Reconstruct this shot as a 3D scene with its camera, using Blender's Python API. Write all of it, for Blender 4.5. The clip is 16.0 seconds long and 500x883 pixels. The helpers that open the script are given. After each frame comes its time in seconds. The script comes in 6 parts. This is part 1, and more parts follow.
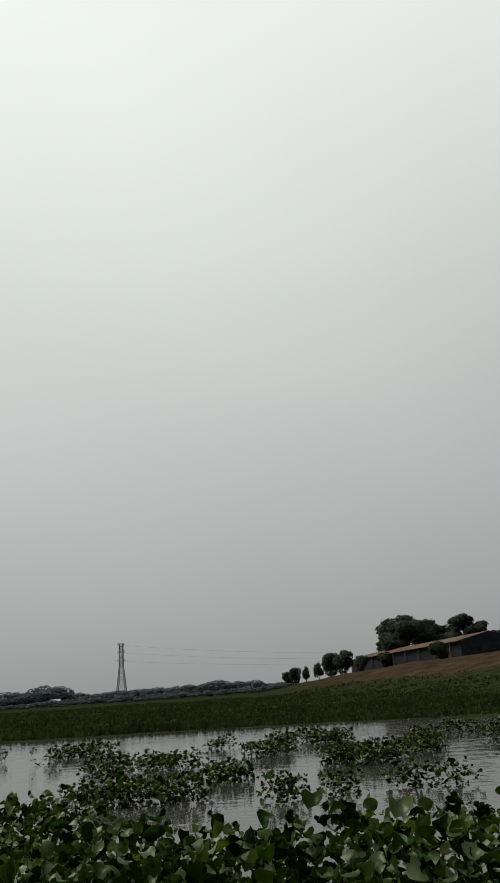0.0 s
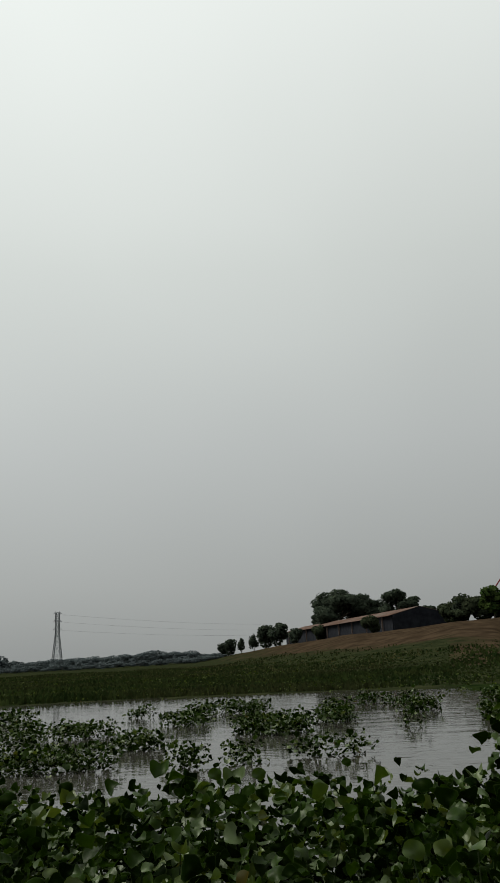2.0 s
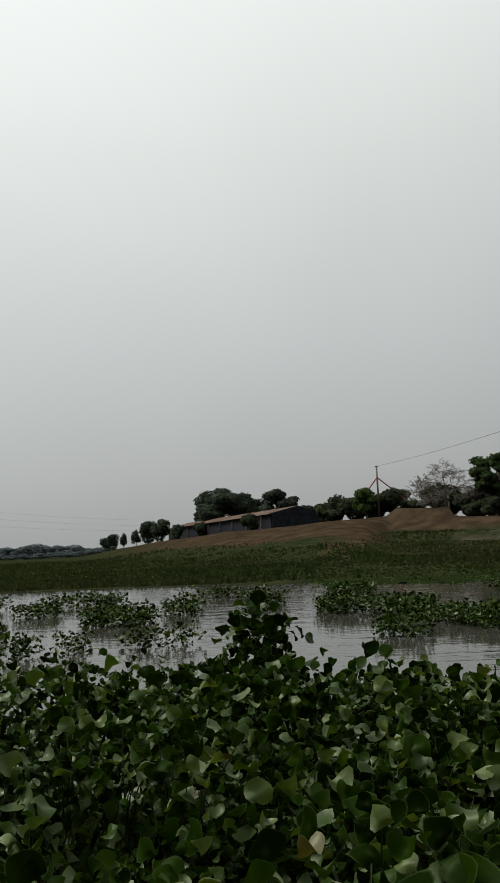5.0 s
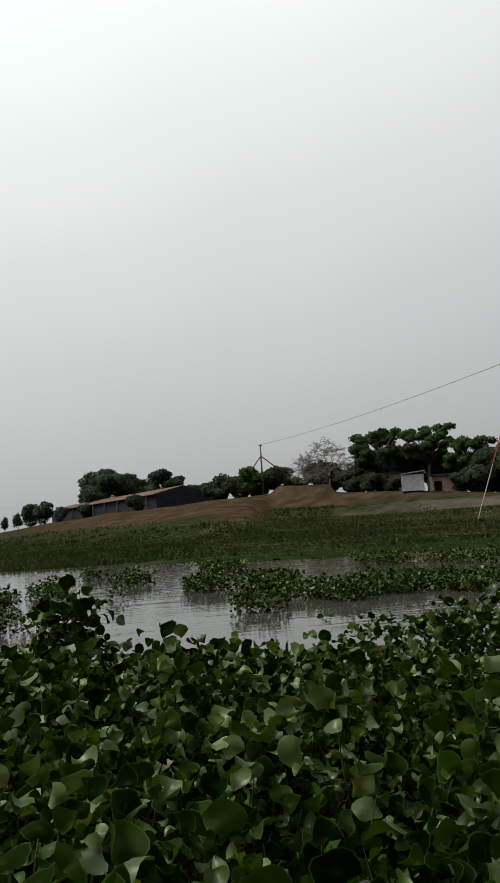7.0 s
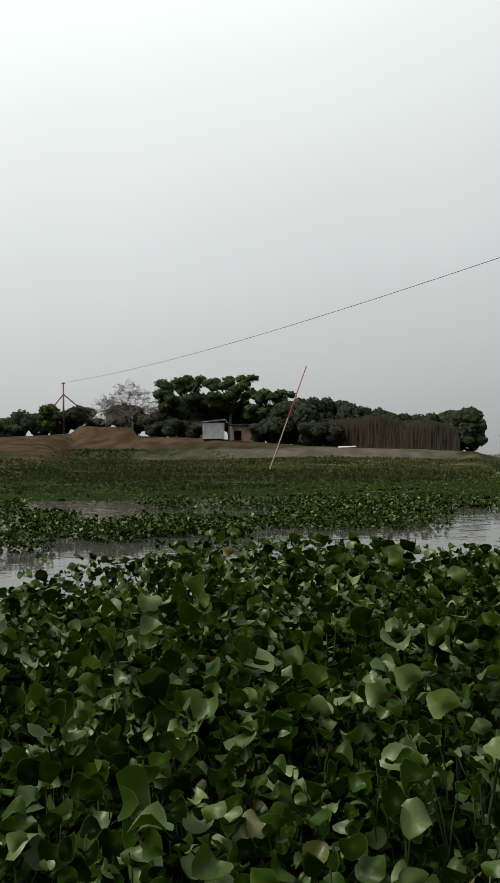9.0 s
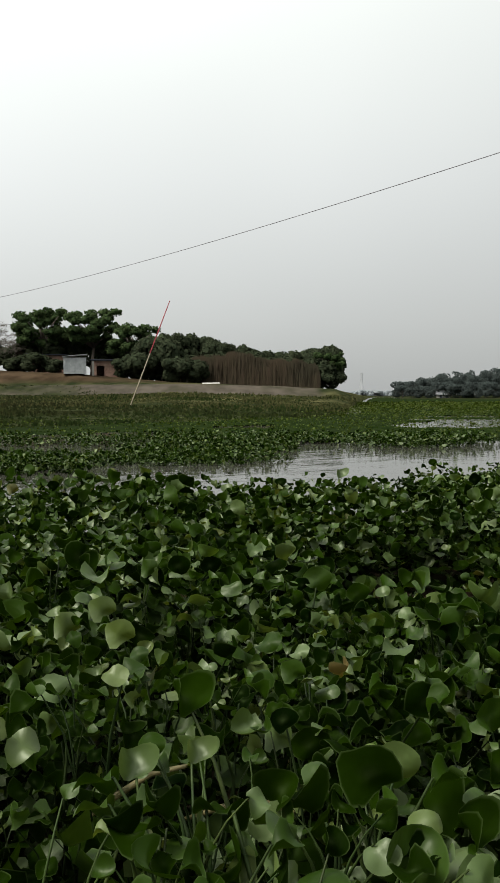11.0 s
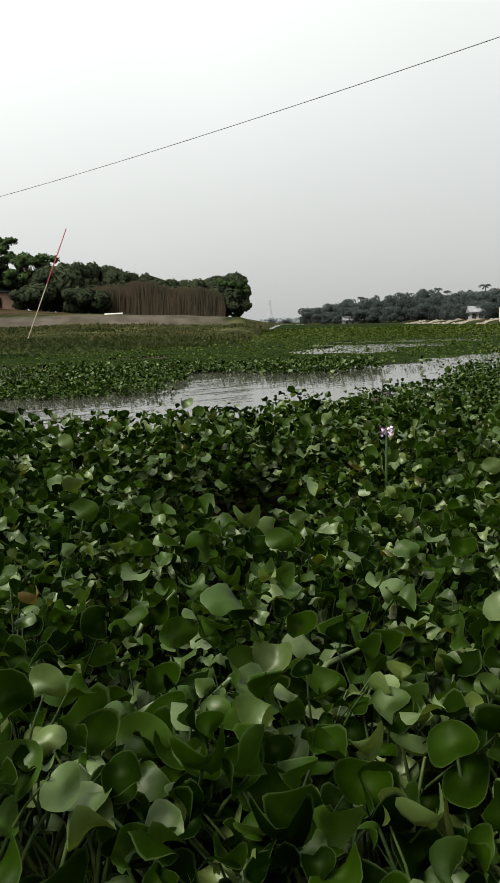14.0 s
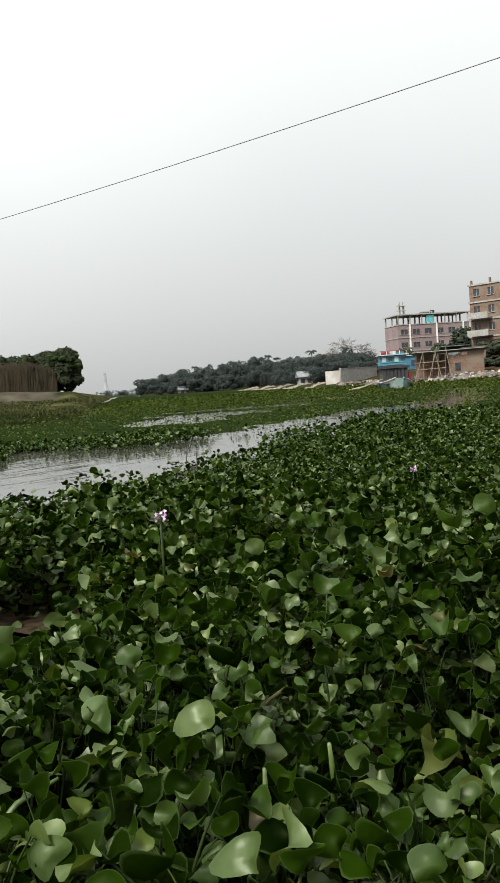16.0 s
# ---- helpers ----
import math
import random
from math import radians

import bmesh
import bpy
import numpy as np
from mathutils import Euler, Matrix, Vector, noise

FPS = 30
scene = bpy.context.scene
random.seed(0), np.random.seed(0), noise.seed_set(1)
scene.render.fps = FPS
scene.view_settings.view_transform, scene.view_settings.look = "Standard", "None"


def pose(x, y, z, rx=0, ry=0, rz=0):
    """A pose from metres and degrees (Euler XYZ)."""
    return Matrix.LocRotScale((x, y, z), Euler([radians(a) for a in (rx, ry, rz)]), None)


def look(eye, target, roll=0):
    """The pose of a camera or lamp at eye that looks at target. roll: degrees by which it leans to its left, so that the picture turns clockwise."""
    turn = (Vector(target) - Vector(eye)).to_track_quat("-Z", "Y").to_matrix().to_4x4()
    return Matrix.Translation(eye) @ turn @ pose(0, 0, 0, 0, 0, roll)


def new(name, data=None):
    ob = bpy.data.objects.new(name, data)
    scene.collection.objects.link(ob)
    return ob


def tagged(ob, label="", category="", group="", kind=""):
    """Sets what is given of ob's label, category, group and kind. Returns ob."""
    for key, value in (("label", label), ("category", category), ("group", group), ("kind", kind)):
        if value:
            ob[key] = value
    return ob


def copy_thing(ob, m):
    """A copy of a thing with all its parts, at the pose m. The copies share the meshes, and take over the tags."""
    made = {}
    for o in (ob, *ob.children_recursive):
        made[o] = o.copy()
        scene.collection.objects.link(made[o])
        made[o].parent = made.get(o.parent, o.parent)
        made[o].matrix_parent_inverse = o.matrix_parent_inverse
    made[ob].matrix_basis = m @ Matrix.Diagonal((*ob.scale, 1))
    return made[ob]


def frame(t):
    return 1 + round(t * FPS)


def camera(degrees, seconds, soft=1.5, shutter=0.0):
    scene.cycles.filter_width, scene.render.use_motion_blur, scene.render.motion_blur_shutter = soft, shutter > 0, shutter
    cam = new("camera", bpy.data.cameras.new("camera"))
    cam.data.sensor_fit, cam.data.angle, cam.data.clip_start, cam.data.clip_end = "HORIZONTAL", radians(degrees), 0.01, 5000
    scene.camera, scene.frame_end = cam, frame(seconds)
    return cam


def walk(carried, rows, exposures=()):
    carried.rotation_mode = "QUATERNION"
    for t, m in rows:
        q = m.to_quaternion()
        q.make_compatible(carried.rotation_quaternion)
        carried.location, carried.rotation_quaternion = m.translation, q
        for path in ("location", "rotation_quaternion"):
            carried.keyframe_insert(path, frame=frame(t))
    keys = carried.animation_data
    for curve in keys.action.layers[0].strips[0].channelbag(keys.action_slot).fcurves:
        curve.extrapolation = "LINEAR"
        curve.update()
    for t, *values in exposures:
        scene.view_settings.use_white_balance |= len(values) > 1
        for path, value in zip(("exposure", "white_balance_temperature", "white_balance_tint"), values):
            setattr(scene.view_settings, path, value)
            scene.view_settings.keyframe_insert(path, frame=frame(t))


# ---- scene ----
cam = camera(34.01, 16.0)
PATH = [
    (0.0, pose(-0.000, 0.000, 1.085, 107.01, 3.31, 4.70)),
    (0.5, pose(0.079, -0.031, 1.089, 106.19, 3.78, 3.99)),
    (1.0, pose(0.165, -0.064, 1.091, 105.96, 3.58, 3.12)),
    (1.5, pose(0.245, -0.104, 1.090, 104.83, 3.07, 2.19)),
    (2.0, pose(0.333, -0.154, 1.095, 104.89, 2.63, 0.41)),
    (2.5, pose(0.416, -0.210, 1.104, 105.83, 2.36, 0.37)),
    (3.0, pose(0.507, -0.262, 1.110, 105.56, 2.10, -0.11)),
    (3.5, pose(0.609, -0.316, 1.106, 101.80, 1.41, -3.04)),
    (4.0, pose(0.715, -0.367, 1.106, 99.82, 1.66, -4.56)),
    (4.5, pose(0.813, -0.408, 1.106, 98.42, 1.61, -5.96)),
    (7.0, pose(1.265, -0.585, 1.107, 95.70, 3.44, -15.37)),
    (7.5, pose(1.355, -0.621, 1.104, 95.15, 2.28, -18.19)),
    (8.0, pose(1.458, -0.674, 1.103, 94.50, 1.93, -22.97)),
    (8.5, pose(1.546, -0.722, 1.098, 93.50, 1.37, -26.92)),
    (9.0, pose(1.632, -0.772, 1.091, 91.33, 0.51, -29.06)),
    (9.5, pose(1.723, -0.823, 1.088, 90.02, 0.67, -31.24)),
    (10.0, pose(1.817, -0.877, 1.089, 89.13, 0.55, -34.09)),
    (12.5, pose(2.144, -1.133, 1.074, 83.51, 0.55, -41.81)),
    (13.0, pose(2.187, -1.183, 1.079, 83.01, 1.04, -42.73)),
    (13.5, pose(2.226, -1.233, 1.085, 82.93, 1.88, -43.20)),
    (14.0, pose(2.265, -1.281, 1.088, 81.79, 1.44, -44.65)),
    (14.5, pose(2.313, -1.335, 1.094, 81.16, 2.76, -46.08)),
    (15.0, pose(2.387, -1.383, 1.109, 83.18, 2.67, -51.15)),
    (15.5, pose(2.462, -1.426, 1.124, 85.04, 3.40, -54.85)),
    (16.0, pose(2.528, -1.461, 1.135, 86.11, 3.87, -56.01)),
]
walk(cam, PATH, [(0.0, -0.50, 6530, 8.5), (1.0, -0.50, 6530, 8.5), (1.5, -0.57, 6530, 8.5), (2.0, -0.50, 6530, 8.5), (3.0, -0.49, 6530, 8.5), (3.5, -0.55, 6530, 8.5), (4.0, -0.37, 6520, 9),
                 (4.5, -0.30, 6510, 9.5), (7.0, -0.04, 6500, 10), (8.0, 0.03, 6500, 10), (9.0, 0.20, 6500, 10), (12.5, 0.60, 6620, 10), (14.0, 0.70, 6620, 10), (15.0, 0.76, 6600, 10.5), (16.0, 0.76, 6570, 11)])

# ---------------------------------------------------------------- light
SUN_AZ, SUN_EL = radians(-80), radians(52)
world = bpy.data.worlds.new("overcast_sky")
scene.world = world
world.use_nodes = True
wn, wl = world.node_tree.nodes, world.node_tree.links
wn.clear()
sky = wn.new("ShaderNodeTexSky")
sky.sky_type, sky.sun_disc = "NISHITA", False
sky.sun_elevation, sky.sun_rotation = SUN_EL, SUN_AZ
sky.air_density, sky.dust_density = 1.0, 4.0
coord, split = wn.new("ShaderNodeTexCoord"), wn.new("ShaderNodeSeparateXYZ")
wl.new(coord.outputs["Generated"], split.inputs[0])
cloud_layer = wn.new("ShaderNodeValToRGB")
cr = cloud_layer.color_ramp
cr.elements[0].position, cr.elements[0].color = 0.0, (0.362, 0.378, 0.376, 1)
cr.elements[1].position, cr.elements[1].color = 1.0, (1.15, 1.20, 1.17, 1)
for at, col in ((0.09, (0.472, 0.491, 0.485, 1)), (0.25, (0.622, 0.649, 0.643, 1)), (0.45, (0.79, 0.83, 0.805, 1)), (0.70, (1.10, 1.15, 1.12, 1))):
    e = cr.elements.new(at)
    e.color = col
wl.new(split.outputs["Z"], cloud_layer.inputs[0])
# slow unevenness of the cloud cover
drift = wn.new("ShaderNodeTexNoise")
drift.inputs["Scale"].default_value, drift.inputs["Detail"].default_value = 1.7, 2.0
wl.new(coord.outputs["Generated"], drift.inputs["Vector"])
soft_map = wn.new("ShaderNodeMapRange")
soft_map.inputs["From Min"].default_value, soft_map.inputs["From Max"].default_value = 0.3, 0.7
soft_map.inputs["To Min"].default_value, soft_map.inputs["To Max"].default_value = 0.95, 1.05
wl.new(drift.outputs["Fac"], soft_map.inputs["Value"])
# the thin cloud is brighter on the side where the sun stands behind it
sunward, sun_side = wn.new("ShaderNodeVectorMath"), wn.new("ShaderNodeMapRange")
sunward.operation = "DOT_PRODUCT"
sunward.inputs[1].default_value = (math.sin(SUN_AZ), math.cos(SUN_AZ), 0)
wl.new(coord.outputs["Generated"], sunward.inputs[0])
sun_side.inputs["From Min"].default_value, sun_side.inputs["From Max"].default_value = -1, 1
sun_side.inputs["To Min"].default_value, sun_side.inputs["To Max"].default_value = 0.74, 1.30
wl.new(sunward.outputs["Value"], sun_side.inputs["Value"])
veil = wn.new("ShaderNodeMath")
veil.operation = "MULTIPLY"
wl.new(soft_map.outputs["Result"], veil.inputs[0])
wl.new(sun_side.outputs["Result"], veil.inputs[1])
cloud_bg, air_bg, both = wn.new("ShaderNodeBackground"), wn.new("ShaderNodeBackground"), wn.new("ShaderNodeAddShader")
wl.new(cloud_layer.outputs["Color"], cloud_bg.inputs["Color"])
wl.new(veil.outputs[0], cloud_bg.inputs["Strength"])
wl.new(sky.outputs["Color"], air_bg.inputs["Color"])
air_bg.inputs["Strength"].default_value = 0.004
wl.new(cloud_bg.outputs[0], both.inputs[0])
wl.new(air_bg.outputs[0], both.inputs[1])
out = wn.new("ShaderNodeOutputWorld")
wl.new(both.outputs[0], out.inputs[0])

sun_data = bpy.data.lights.new("sun", "SUN")
sun_data.energy, sun_data.angle, sun_data.color = 4.4, radians(24), (1.0, 0.97, 0.92)
sun = new("sun", sun_data)
sun.matrix_world = look((100 * math.sin(SUN_AZ) * math.cos(SUN_EL), 100 * math.cos(SUN_AZ) * math.cos(SUN_EL), 100 * math.sin(SUN_EL)), (0, 0, 0))


# ---------------------------------------------------------------- materials
def material(name, c1, c2, scale=3.0, rough=0.8, bump=0.2, c3=None, big=0.15, metallic=0.0, isle=False, thing_random=False, spread=0.35, stretch=(1, 1, 1), specular=0.5, through_light=0.0):
    """Two colours in fine noise, a third in broad patches, and a bump; isle, thing_random: shade varied leaf by leaf; through_light: share let through thin leaves."""
    m = bpy.data.materials.new(name)
    m.use_nodes = True
    n, l = m.node_tree.nodes, m.node_tree.links
    p = n["Principled BSDF"]
    geo = n.new("ShaderNodeNewGeometry")
    mp = n.new("ShaderNodeMapping")
    mp.inputs["Scale"].default_value = stretch
    l.new(geo.outputs["Position"], mp.inputs["Vector"])
    fine, wide = n.new("ShaderNodeTexNoise"), n.new("ShaderNodeTexNoise")
    fine.inputs["Scale"].default_value, fine.inputs["Detail"].default_value = scale, 6.0
    wide.inputs["Scale"].default_value, wide.inputs["Detail"].default_value = big, 3.0
    l.new(mp.outputs[0], fine.inputs["Vector"])
    l.new(geo.outputs["Position"], wide.inputs["Vector"])
    ramp = n.new("ShaderNodeValToRGB")
    ramp.color_ramp.elements[0].position, ramp.color_ramp.elements[1].position = 0.35, 0.65
    ramp.color_ramp.elements[0].color, ramp.color_ramp.elements[1].color = (*c1, 1), (*c2, 1)
    l.new(fine.outputs["Fac"], ramp.inputs[0])
    col = ramp.outputs[0]
    if c3:
        patch = n.new("ShaderNodeMapRange")
        patch.inputs["From Min"].default_value, patch.inputs["From Max"].default_value = 0.45, 0.65
        l.new(wide.outputs["Fac"], patch.inputs["Value"])
        mix = n.new("ShaderNodeMix")
        mix.data_type = "RGBA"
        l.new(patch.outputs[0], mix.inputs["Factor"])
        l.new(col, mix.inputs["A"])
        mix.inputs["B"].default_value = (*c3, 1)
        col = mix.outputs["Result"]
    if isle or thing_random:
        if isle:
            rnd = geo.outputs["Random Per Island"]
        else:
            rnd = n.new("ShaderNodeObjectInfo").outputs["Random"]
        hue = n.new("ShaderNodeHueSaturation")
        r1, r2 = n.new("ShaderNodeMapRange"), n.new("ShaderNodeMapRange")
        r1.inputs["To Min"].default_value, r1.inputs["To Max"].default_value = 1 - spread, 1 + spread
        r2.inputs["To Min"].default_value, r2.inputs["To Max"].default_value = 0.485, 0.515
        l.new(rnd, r1.inputs["Value"])
        mul = n.new("ShaderNodeMath")
        mul.operation = "MULTIPLY"
        mul.inputs[1].default_value = 7.31
        fr = n.new("ShaderNodeMath")
        fr.operation = "FRACT"
        l.new(rnd, mul.inputs[0])
        l.new(mul.outputs[0], fr.inputs[0])
        l.new(fr.outputs[0], r2.inputs["Value"])
        l.new(r1.outputs[0], hue.inputs["Value"])
        l.new(r2.outputs[0], hue.inputs["Hue"])
        l.new(col, hue.inputs["Color"])
        col = hue.outputs[0]
    l.new(col, p.inputs["Base Color"])
    p.inputs["Roughness"].default_value = rough
    p.inputs["Metallic"].default_value = metallic
    p.inputs["Specular IOR Level"].default_value = specular
    if through_light:
        glow, mixer = n.new("ShaderNodeBsdfTranslucent"), n.new("ShaderNodeMixShader")
        l.new(col, glow.inputs["Color"])
        mixer.inputs[0].default_value = through_light
        l.new(p.outputs[0], mixer.inputs[1])
        l.new(glow.outputs[0], mixer.inputs[2])
        l.new(mixer.outputs[0], n["Material Output"].inputs["Surface"])
    if bump:
        b = n.new("ShaderNodeBump")
        b.inputs["Strength"].default_value = bump
        b.inputs["Distance"].default_value = 0.3 / scale
        l.new(fine.outputs["Fac"], b.inputs["Height"])
        l.new(b.outputs[0], p.inputs["Normal"])
    return m


def leaf_material(name, dark, light, pale, dry, isle, gloss=1.0):
    """A glossy hyacinth blade: mostly deep green, every fifth pale and waxy, a few yellow or brown, some light coming
    through; the darkest and palest tones have shade and sheen put into them.
    """
    m = bpy.data.materials.new(name)
    m.use_nodes = True
    n, l = m.node_tree.nodes, m.node_tree.links
    p = n["Principled BSDF"]
    geo = n.new("ShaderNodeNewGeometry")
    rnd = geo.outputs["Random Per Island"] if isle else n.new("ShaderNodeObjectInfo").outputs["Random"]
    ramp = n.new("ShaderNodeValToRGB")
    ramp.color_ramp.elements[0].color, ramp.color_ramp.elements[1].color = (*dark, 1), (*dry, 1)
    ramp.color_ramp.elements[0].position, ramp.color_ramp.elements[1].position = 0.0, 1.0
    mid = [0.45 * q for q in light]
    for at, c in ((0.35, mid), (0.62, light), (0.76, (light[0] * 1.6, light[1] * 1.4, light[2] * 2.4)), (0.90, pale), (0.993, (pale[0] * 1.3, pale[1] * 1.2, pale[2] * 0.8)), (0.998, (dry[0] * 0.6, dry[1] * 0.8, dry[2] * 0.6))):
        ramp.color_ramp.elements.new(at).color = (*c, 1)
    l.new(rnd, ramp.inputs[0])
    blot = n.new("ShaderNodeTexNoise")
    blot.inputs["Scale"].default_value, blot.inputs["Detail"].default_value = 14.0, 5.0
    l.new(geo.outputs["Position"], blot.inputs["Vector"])
    shade = n.new("ShaderNodeMapRange")
    shade.inputs["From Min"].default_value, shade.inputs["From Max"].default_value = 0.3, 0.7
    shade.inputs["To Min"].default_value, shade.inputs["To Max"].default_value = 0.72, 1.28
    l.new(blot.outputs["Fac"], shade.inputs["Value"])
    hue = n.new("ShaderNodeHueSaturation")
    l.new(ramp.outputs[0], hue.inputs["Color"])
    l.new(shade.outputs[0], hue.inputs["Value"])
    # pale centre is the blade's own; the pale rim paints its edge highlight
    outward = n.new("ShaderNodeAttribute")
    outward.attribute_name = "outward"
    rim_glint_and_centre = n.new("ShaderNodeValToRGB")
    me_ = rim_glint_and_centre.color_ramp
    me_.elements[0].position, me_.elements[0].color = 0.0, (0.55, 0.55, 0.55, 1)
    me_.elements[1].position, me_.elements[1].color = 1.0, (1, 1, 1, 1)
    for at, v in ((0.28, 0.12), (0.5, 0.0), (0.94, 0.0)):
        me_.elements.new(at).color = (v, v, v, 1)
    l.new(outward.outputs["Fac"], rim_glint_and_centre.inputs[0])
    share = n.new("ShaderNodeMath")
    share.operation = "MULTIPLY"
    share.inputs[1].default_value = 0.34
    l.new(rim_glint_and_centre.outputs[0], share.inputs[0])
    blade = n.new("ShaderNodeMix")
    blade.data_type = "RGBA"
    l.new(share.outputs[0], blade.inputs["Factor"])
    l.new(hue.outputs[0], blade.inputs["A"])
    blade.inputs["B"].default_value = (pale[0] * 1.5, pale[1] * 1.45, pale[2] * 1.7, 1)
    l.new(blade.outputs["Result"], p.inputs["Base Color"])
    rough = n.new("ShaderNodeMapRange")
    rough.inputs["To Min"].default_value, rough.inputs["To Max"].default_value = 0.38 + 0.35 * (1 - gloss), 0.56 + 0.35 * (1 - gloss)
    l.new(blot.outputs["Fac"], rough.inputs["Value"])
    l.new(rough.outputs[0], p.inputs["Roughness"])
    # some blades waxy and shining, others dull
    wax = n.new("ShaderNodeMapRange")
    wax.interpolation_type = "SMOOTHSTEP"
    wax.inputs["From Min"].default_value, wax.inputs["From Max"].default_value = 0.42, 0.92
    wax.inputs["To Min"].default_value, wax.inputs["To Max"].default_value = 0.005, 0.03 + 0.46 * gloss ** 2
    l.new(rnd, wax.inputs["Value"])
    l.new(wax.outputs[0], p.inputs["Specular IOR Level"])
    p.inputs["Specular Tint"].default_value = (0.93, 1.0, 0.78, 1)
    fine = n.new("ShaderNodeTexNoise")
    fine.inputs["Scale"].default_value, fine.inputs["Detail"].default_value = 24.0, 2.0
    l.new(geo.outputs["Position"], fine.inputs["Vector"])
    b = n.new("ShaderNodeBump")
    b.inputs["Strength"].default_value, b.inputs["Distance"].default_value = 0.28, 0.012
    l.new(fine.outputs["Fac"], b.inputs["Height"])
    l.new(b.outputs[0], p.inputs["Normal"])
    glow = n.new("ShaderNodeBsdfTranslucent")
    warm = n.new("ShaderNodeMix")
    warm.data_type, warm.blend_type = "RGBA", "MULTIPLY"
    warm.inputs["Factor"].default_value = 1.0
    l.new(hue.outputs[0], warm.inputs["A"])
    warm.inputs["B"].default_value = (1.8, 1.7, 0.5, 1)
    l.new(warm.outputs["Result"], glow.inputs["Color"])
    mix = n.new("ShaderNodeMixShader")
    mix.inputs[0].default_value = 0.2
    l.new(p.outputs[0], mix.inputs[1])
    l.new(glow.outputs[0], mix.inputs[2])
    l.new(mix.outputs[0], n["Material Output"].inputs["Surface"])
    return m


# near-black and pale leaf tones also carry gap shade and sky sheen
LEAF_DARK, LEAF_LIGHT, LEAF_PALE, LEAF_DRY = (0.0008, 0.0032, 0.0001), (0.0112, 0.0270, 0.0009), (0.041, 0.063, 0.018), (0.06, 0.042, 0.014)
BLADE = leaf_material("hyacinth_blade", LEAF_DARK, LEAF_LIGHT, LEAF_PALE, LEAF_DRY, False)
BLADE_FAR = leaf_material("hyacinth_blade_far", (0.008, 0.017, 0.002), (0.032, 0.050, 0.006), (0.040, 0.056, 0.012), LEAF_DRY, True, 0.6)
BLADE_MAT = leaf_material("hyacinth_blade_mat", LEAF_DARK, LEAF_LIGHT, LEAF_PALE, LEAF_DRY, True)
STALK = material("hyacinth_stalk", (0.010, 0.020, 0.005), (0.030, 0.046, 0.011), 20, 0.5, 0.05, specular=0.15, thing_random=True)
STALK_MAT = material("hyacinth_stalk_mat", (0.007, 0.014, 0.004), (0.020, 0.032, 0.008), 20, 0.5, 0.05, specular=0.15, isle=True)
STALK_PALE = material("pale_stalk", (0.035, 0.06, 0.012), (0.075, 0.105, 0.028), 25, 0.45, 0.1)
STALK_DRY = material("yellowed_stalk", (0.09, 0.08, 0.025), (0.16, 0.13, 0.05), 25, 0.6, 0.2)
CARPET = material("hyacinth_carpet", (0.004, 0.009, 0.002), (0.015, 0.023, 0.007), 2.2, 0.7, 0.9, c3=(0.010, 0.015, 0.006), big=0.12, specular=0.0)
LITTER = material("rotting_litter", (0.009, 0.007, 0.004), (0.034, 0.023, 0.012), 18, 0.8, 0.6, specular=0.1)
FOLIAGE = material("tree_foliage", (0.030, 0.050, 0.019), (0.052, 0.077, 0.030), 1.2, 0.8, 0.0, specular=0.0, isle=True, spread=0.3, through_light=0.45)
FOLIAGE_DARK = material("dark_foliage", (0.026, 0.034, 0.019), (0.044, 0.054, 0.030), 1.2, 0.8, 0.0, specular=0.0, isle=True, spread=0.3, through_light=0.45)
FOLIAGE_BANK = material("bank_tree_foliage", (0.032, 0.043, 0.030), (0.052, 0.066, 0.045), 1.2, 0.8, 0.0, specular=0.0, isle=True, spread=0.25, through_light=0.45)
FOLIAGE_FRESH = material("fresh_foliage", (0.035, 0.06, 0.016), (0.065, 0.10, 0.028), 1.2, 0.8, 0.0, specular=0.0, isle=True, spread=0.4, through_light=0.45)
# air haze mixed into the next three leaf colours as grey and blue
FOLIAGE_HILL_HAZE = material("far_shore_foliage_haze", (0.046, 0.057, 0.053), (0.053, 0.065, 0.060), 0.25, 0.9, 0.0, specular=0.0, isle=True, spread=0.03, through_light=0.5)
FOLIAGE_FAR_HAZE = material("distant_foliage_haze", (0.070, 0.086, 0.088), (0.084, 0.102, 0.104), 0.6, 0.9, 0.0, specular=0.0, isle=True, spread=0.05, through_light=0.35)
FOLIAGE_FARTHEST_HAZE = material("farthest_foliage_haze", (0.27, 0.30, 0.31), (0.33, 0.36, 0.37), 0.4, 0.9, 0.0, specular=0.0, isle=True, spread=0.12, through_light=0.45)
BARK = material("bark", (0.05, 0.04, 0.03), (0.11, 0.09, 0.07), 6, 0.9, 0.5, stretch=(1, 1, 0.2))
BARK_PALE = material("pale_bark", (0.060, 0.050, 0.040), (0.105, 0.088, 0.070), 6, 0.9, 0.4, stretch=(1, 1, 0.2))
TUFT = material("bank_grass", (0.014, 0.024, 0.007), (0.030, 0.040, 0.012), 0.25, 0.8, 0.0, specular=0.0, c3=(0.027, 0.029, 0.012), big=0.06, isle=True, spread=0.4, through_light=0.45)
TUFT_DRY = material("dry_bank_grass", (0.040, 0.044, 0.016), (0.070, 0.069, 0.028), 0.25, 0.8, 0.0, specular=0.0, isle=True, spread=0.3, through_light=0.45)
FOLIAGE_SHORE = material("shore_foliage", (0.04, 0.05, 0.032), (0.075, 0.088, 0.055), 1.0, 0.8, 0.0, specular=0.0, isle=True, spread=0.25, through_light=0.45)
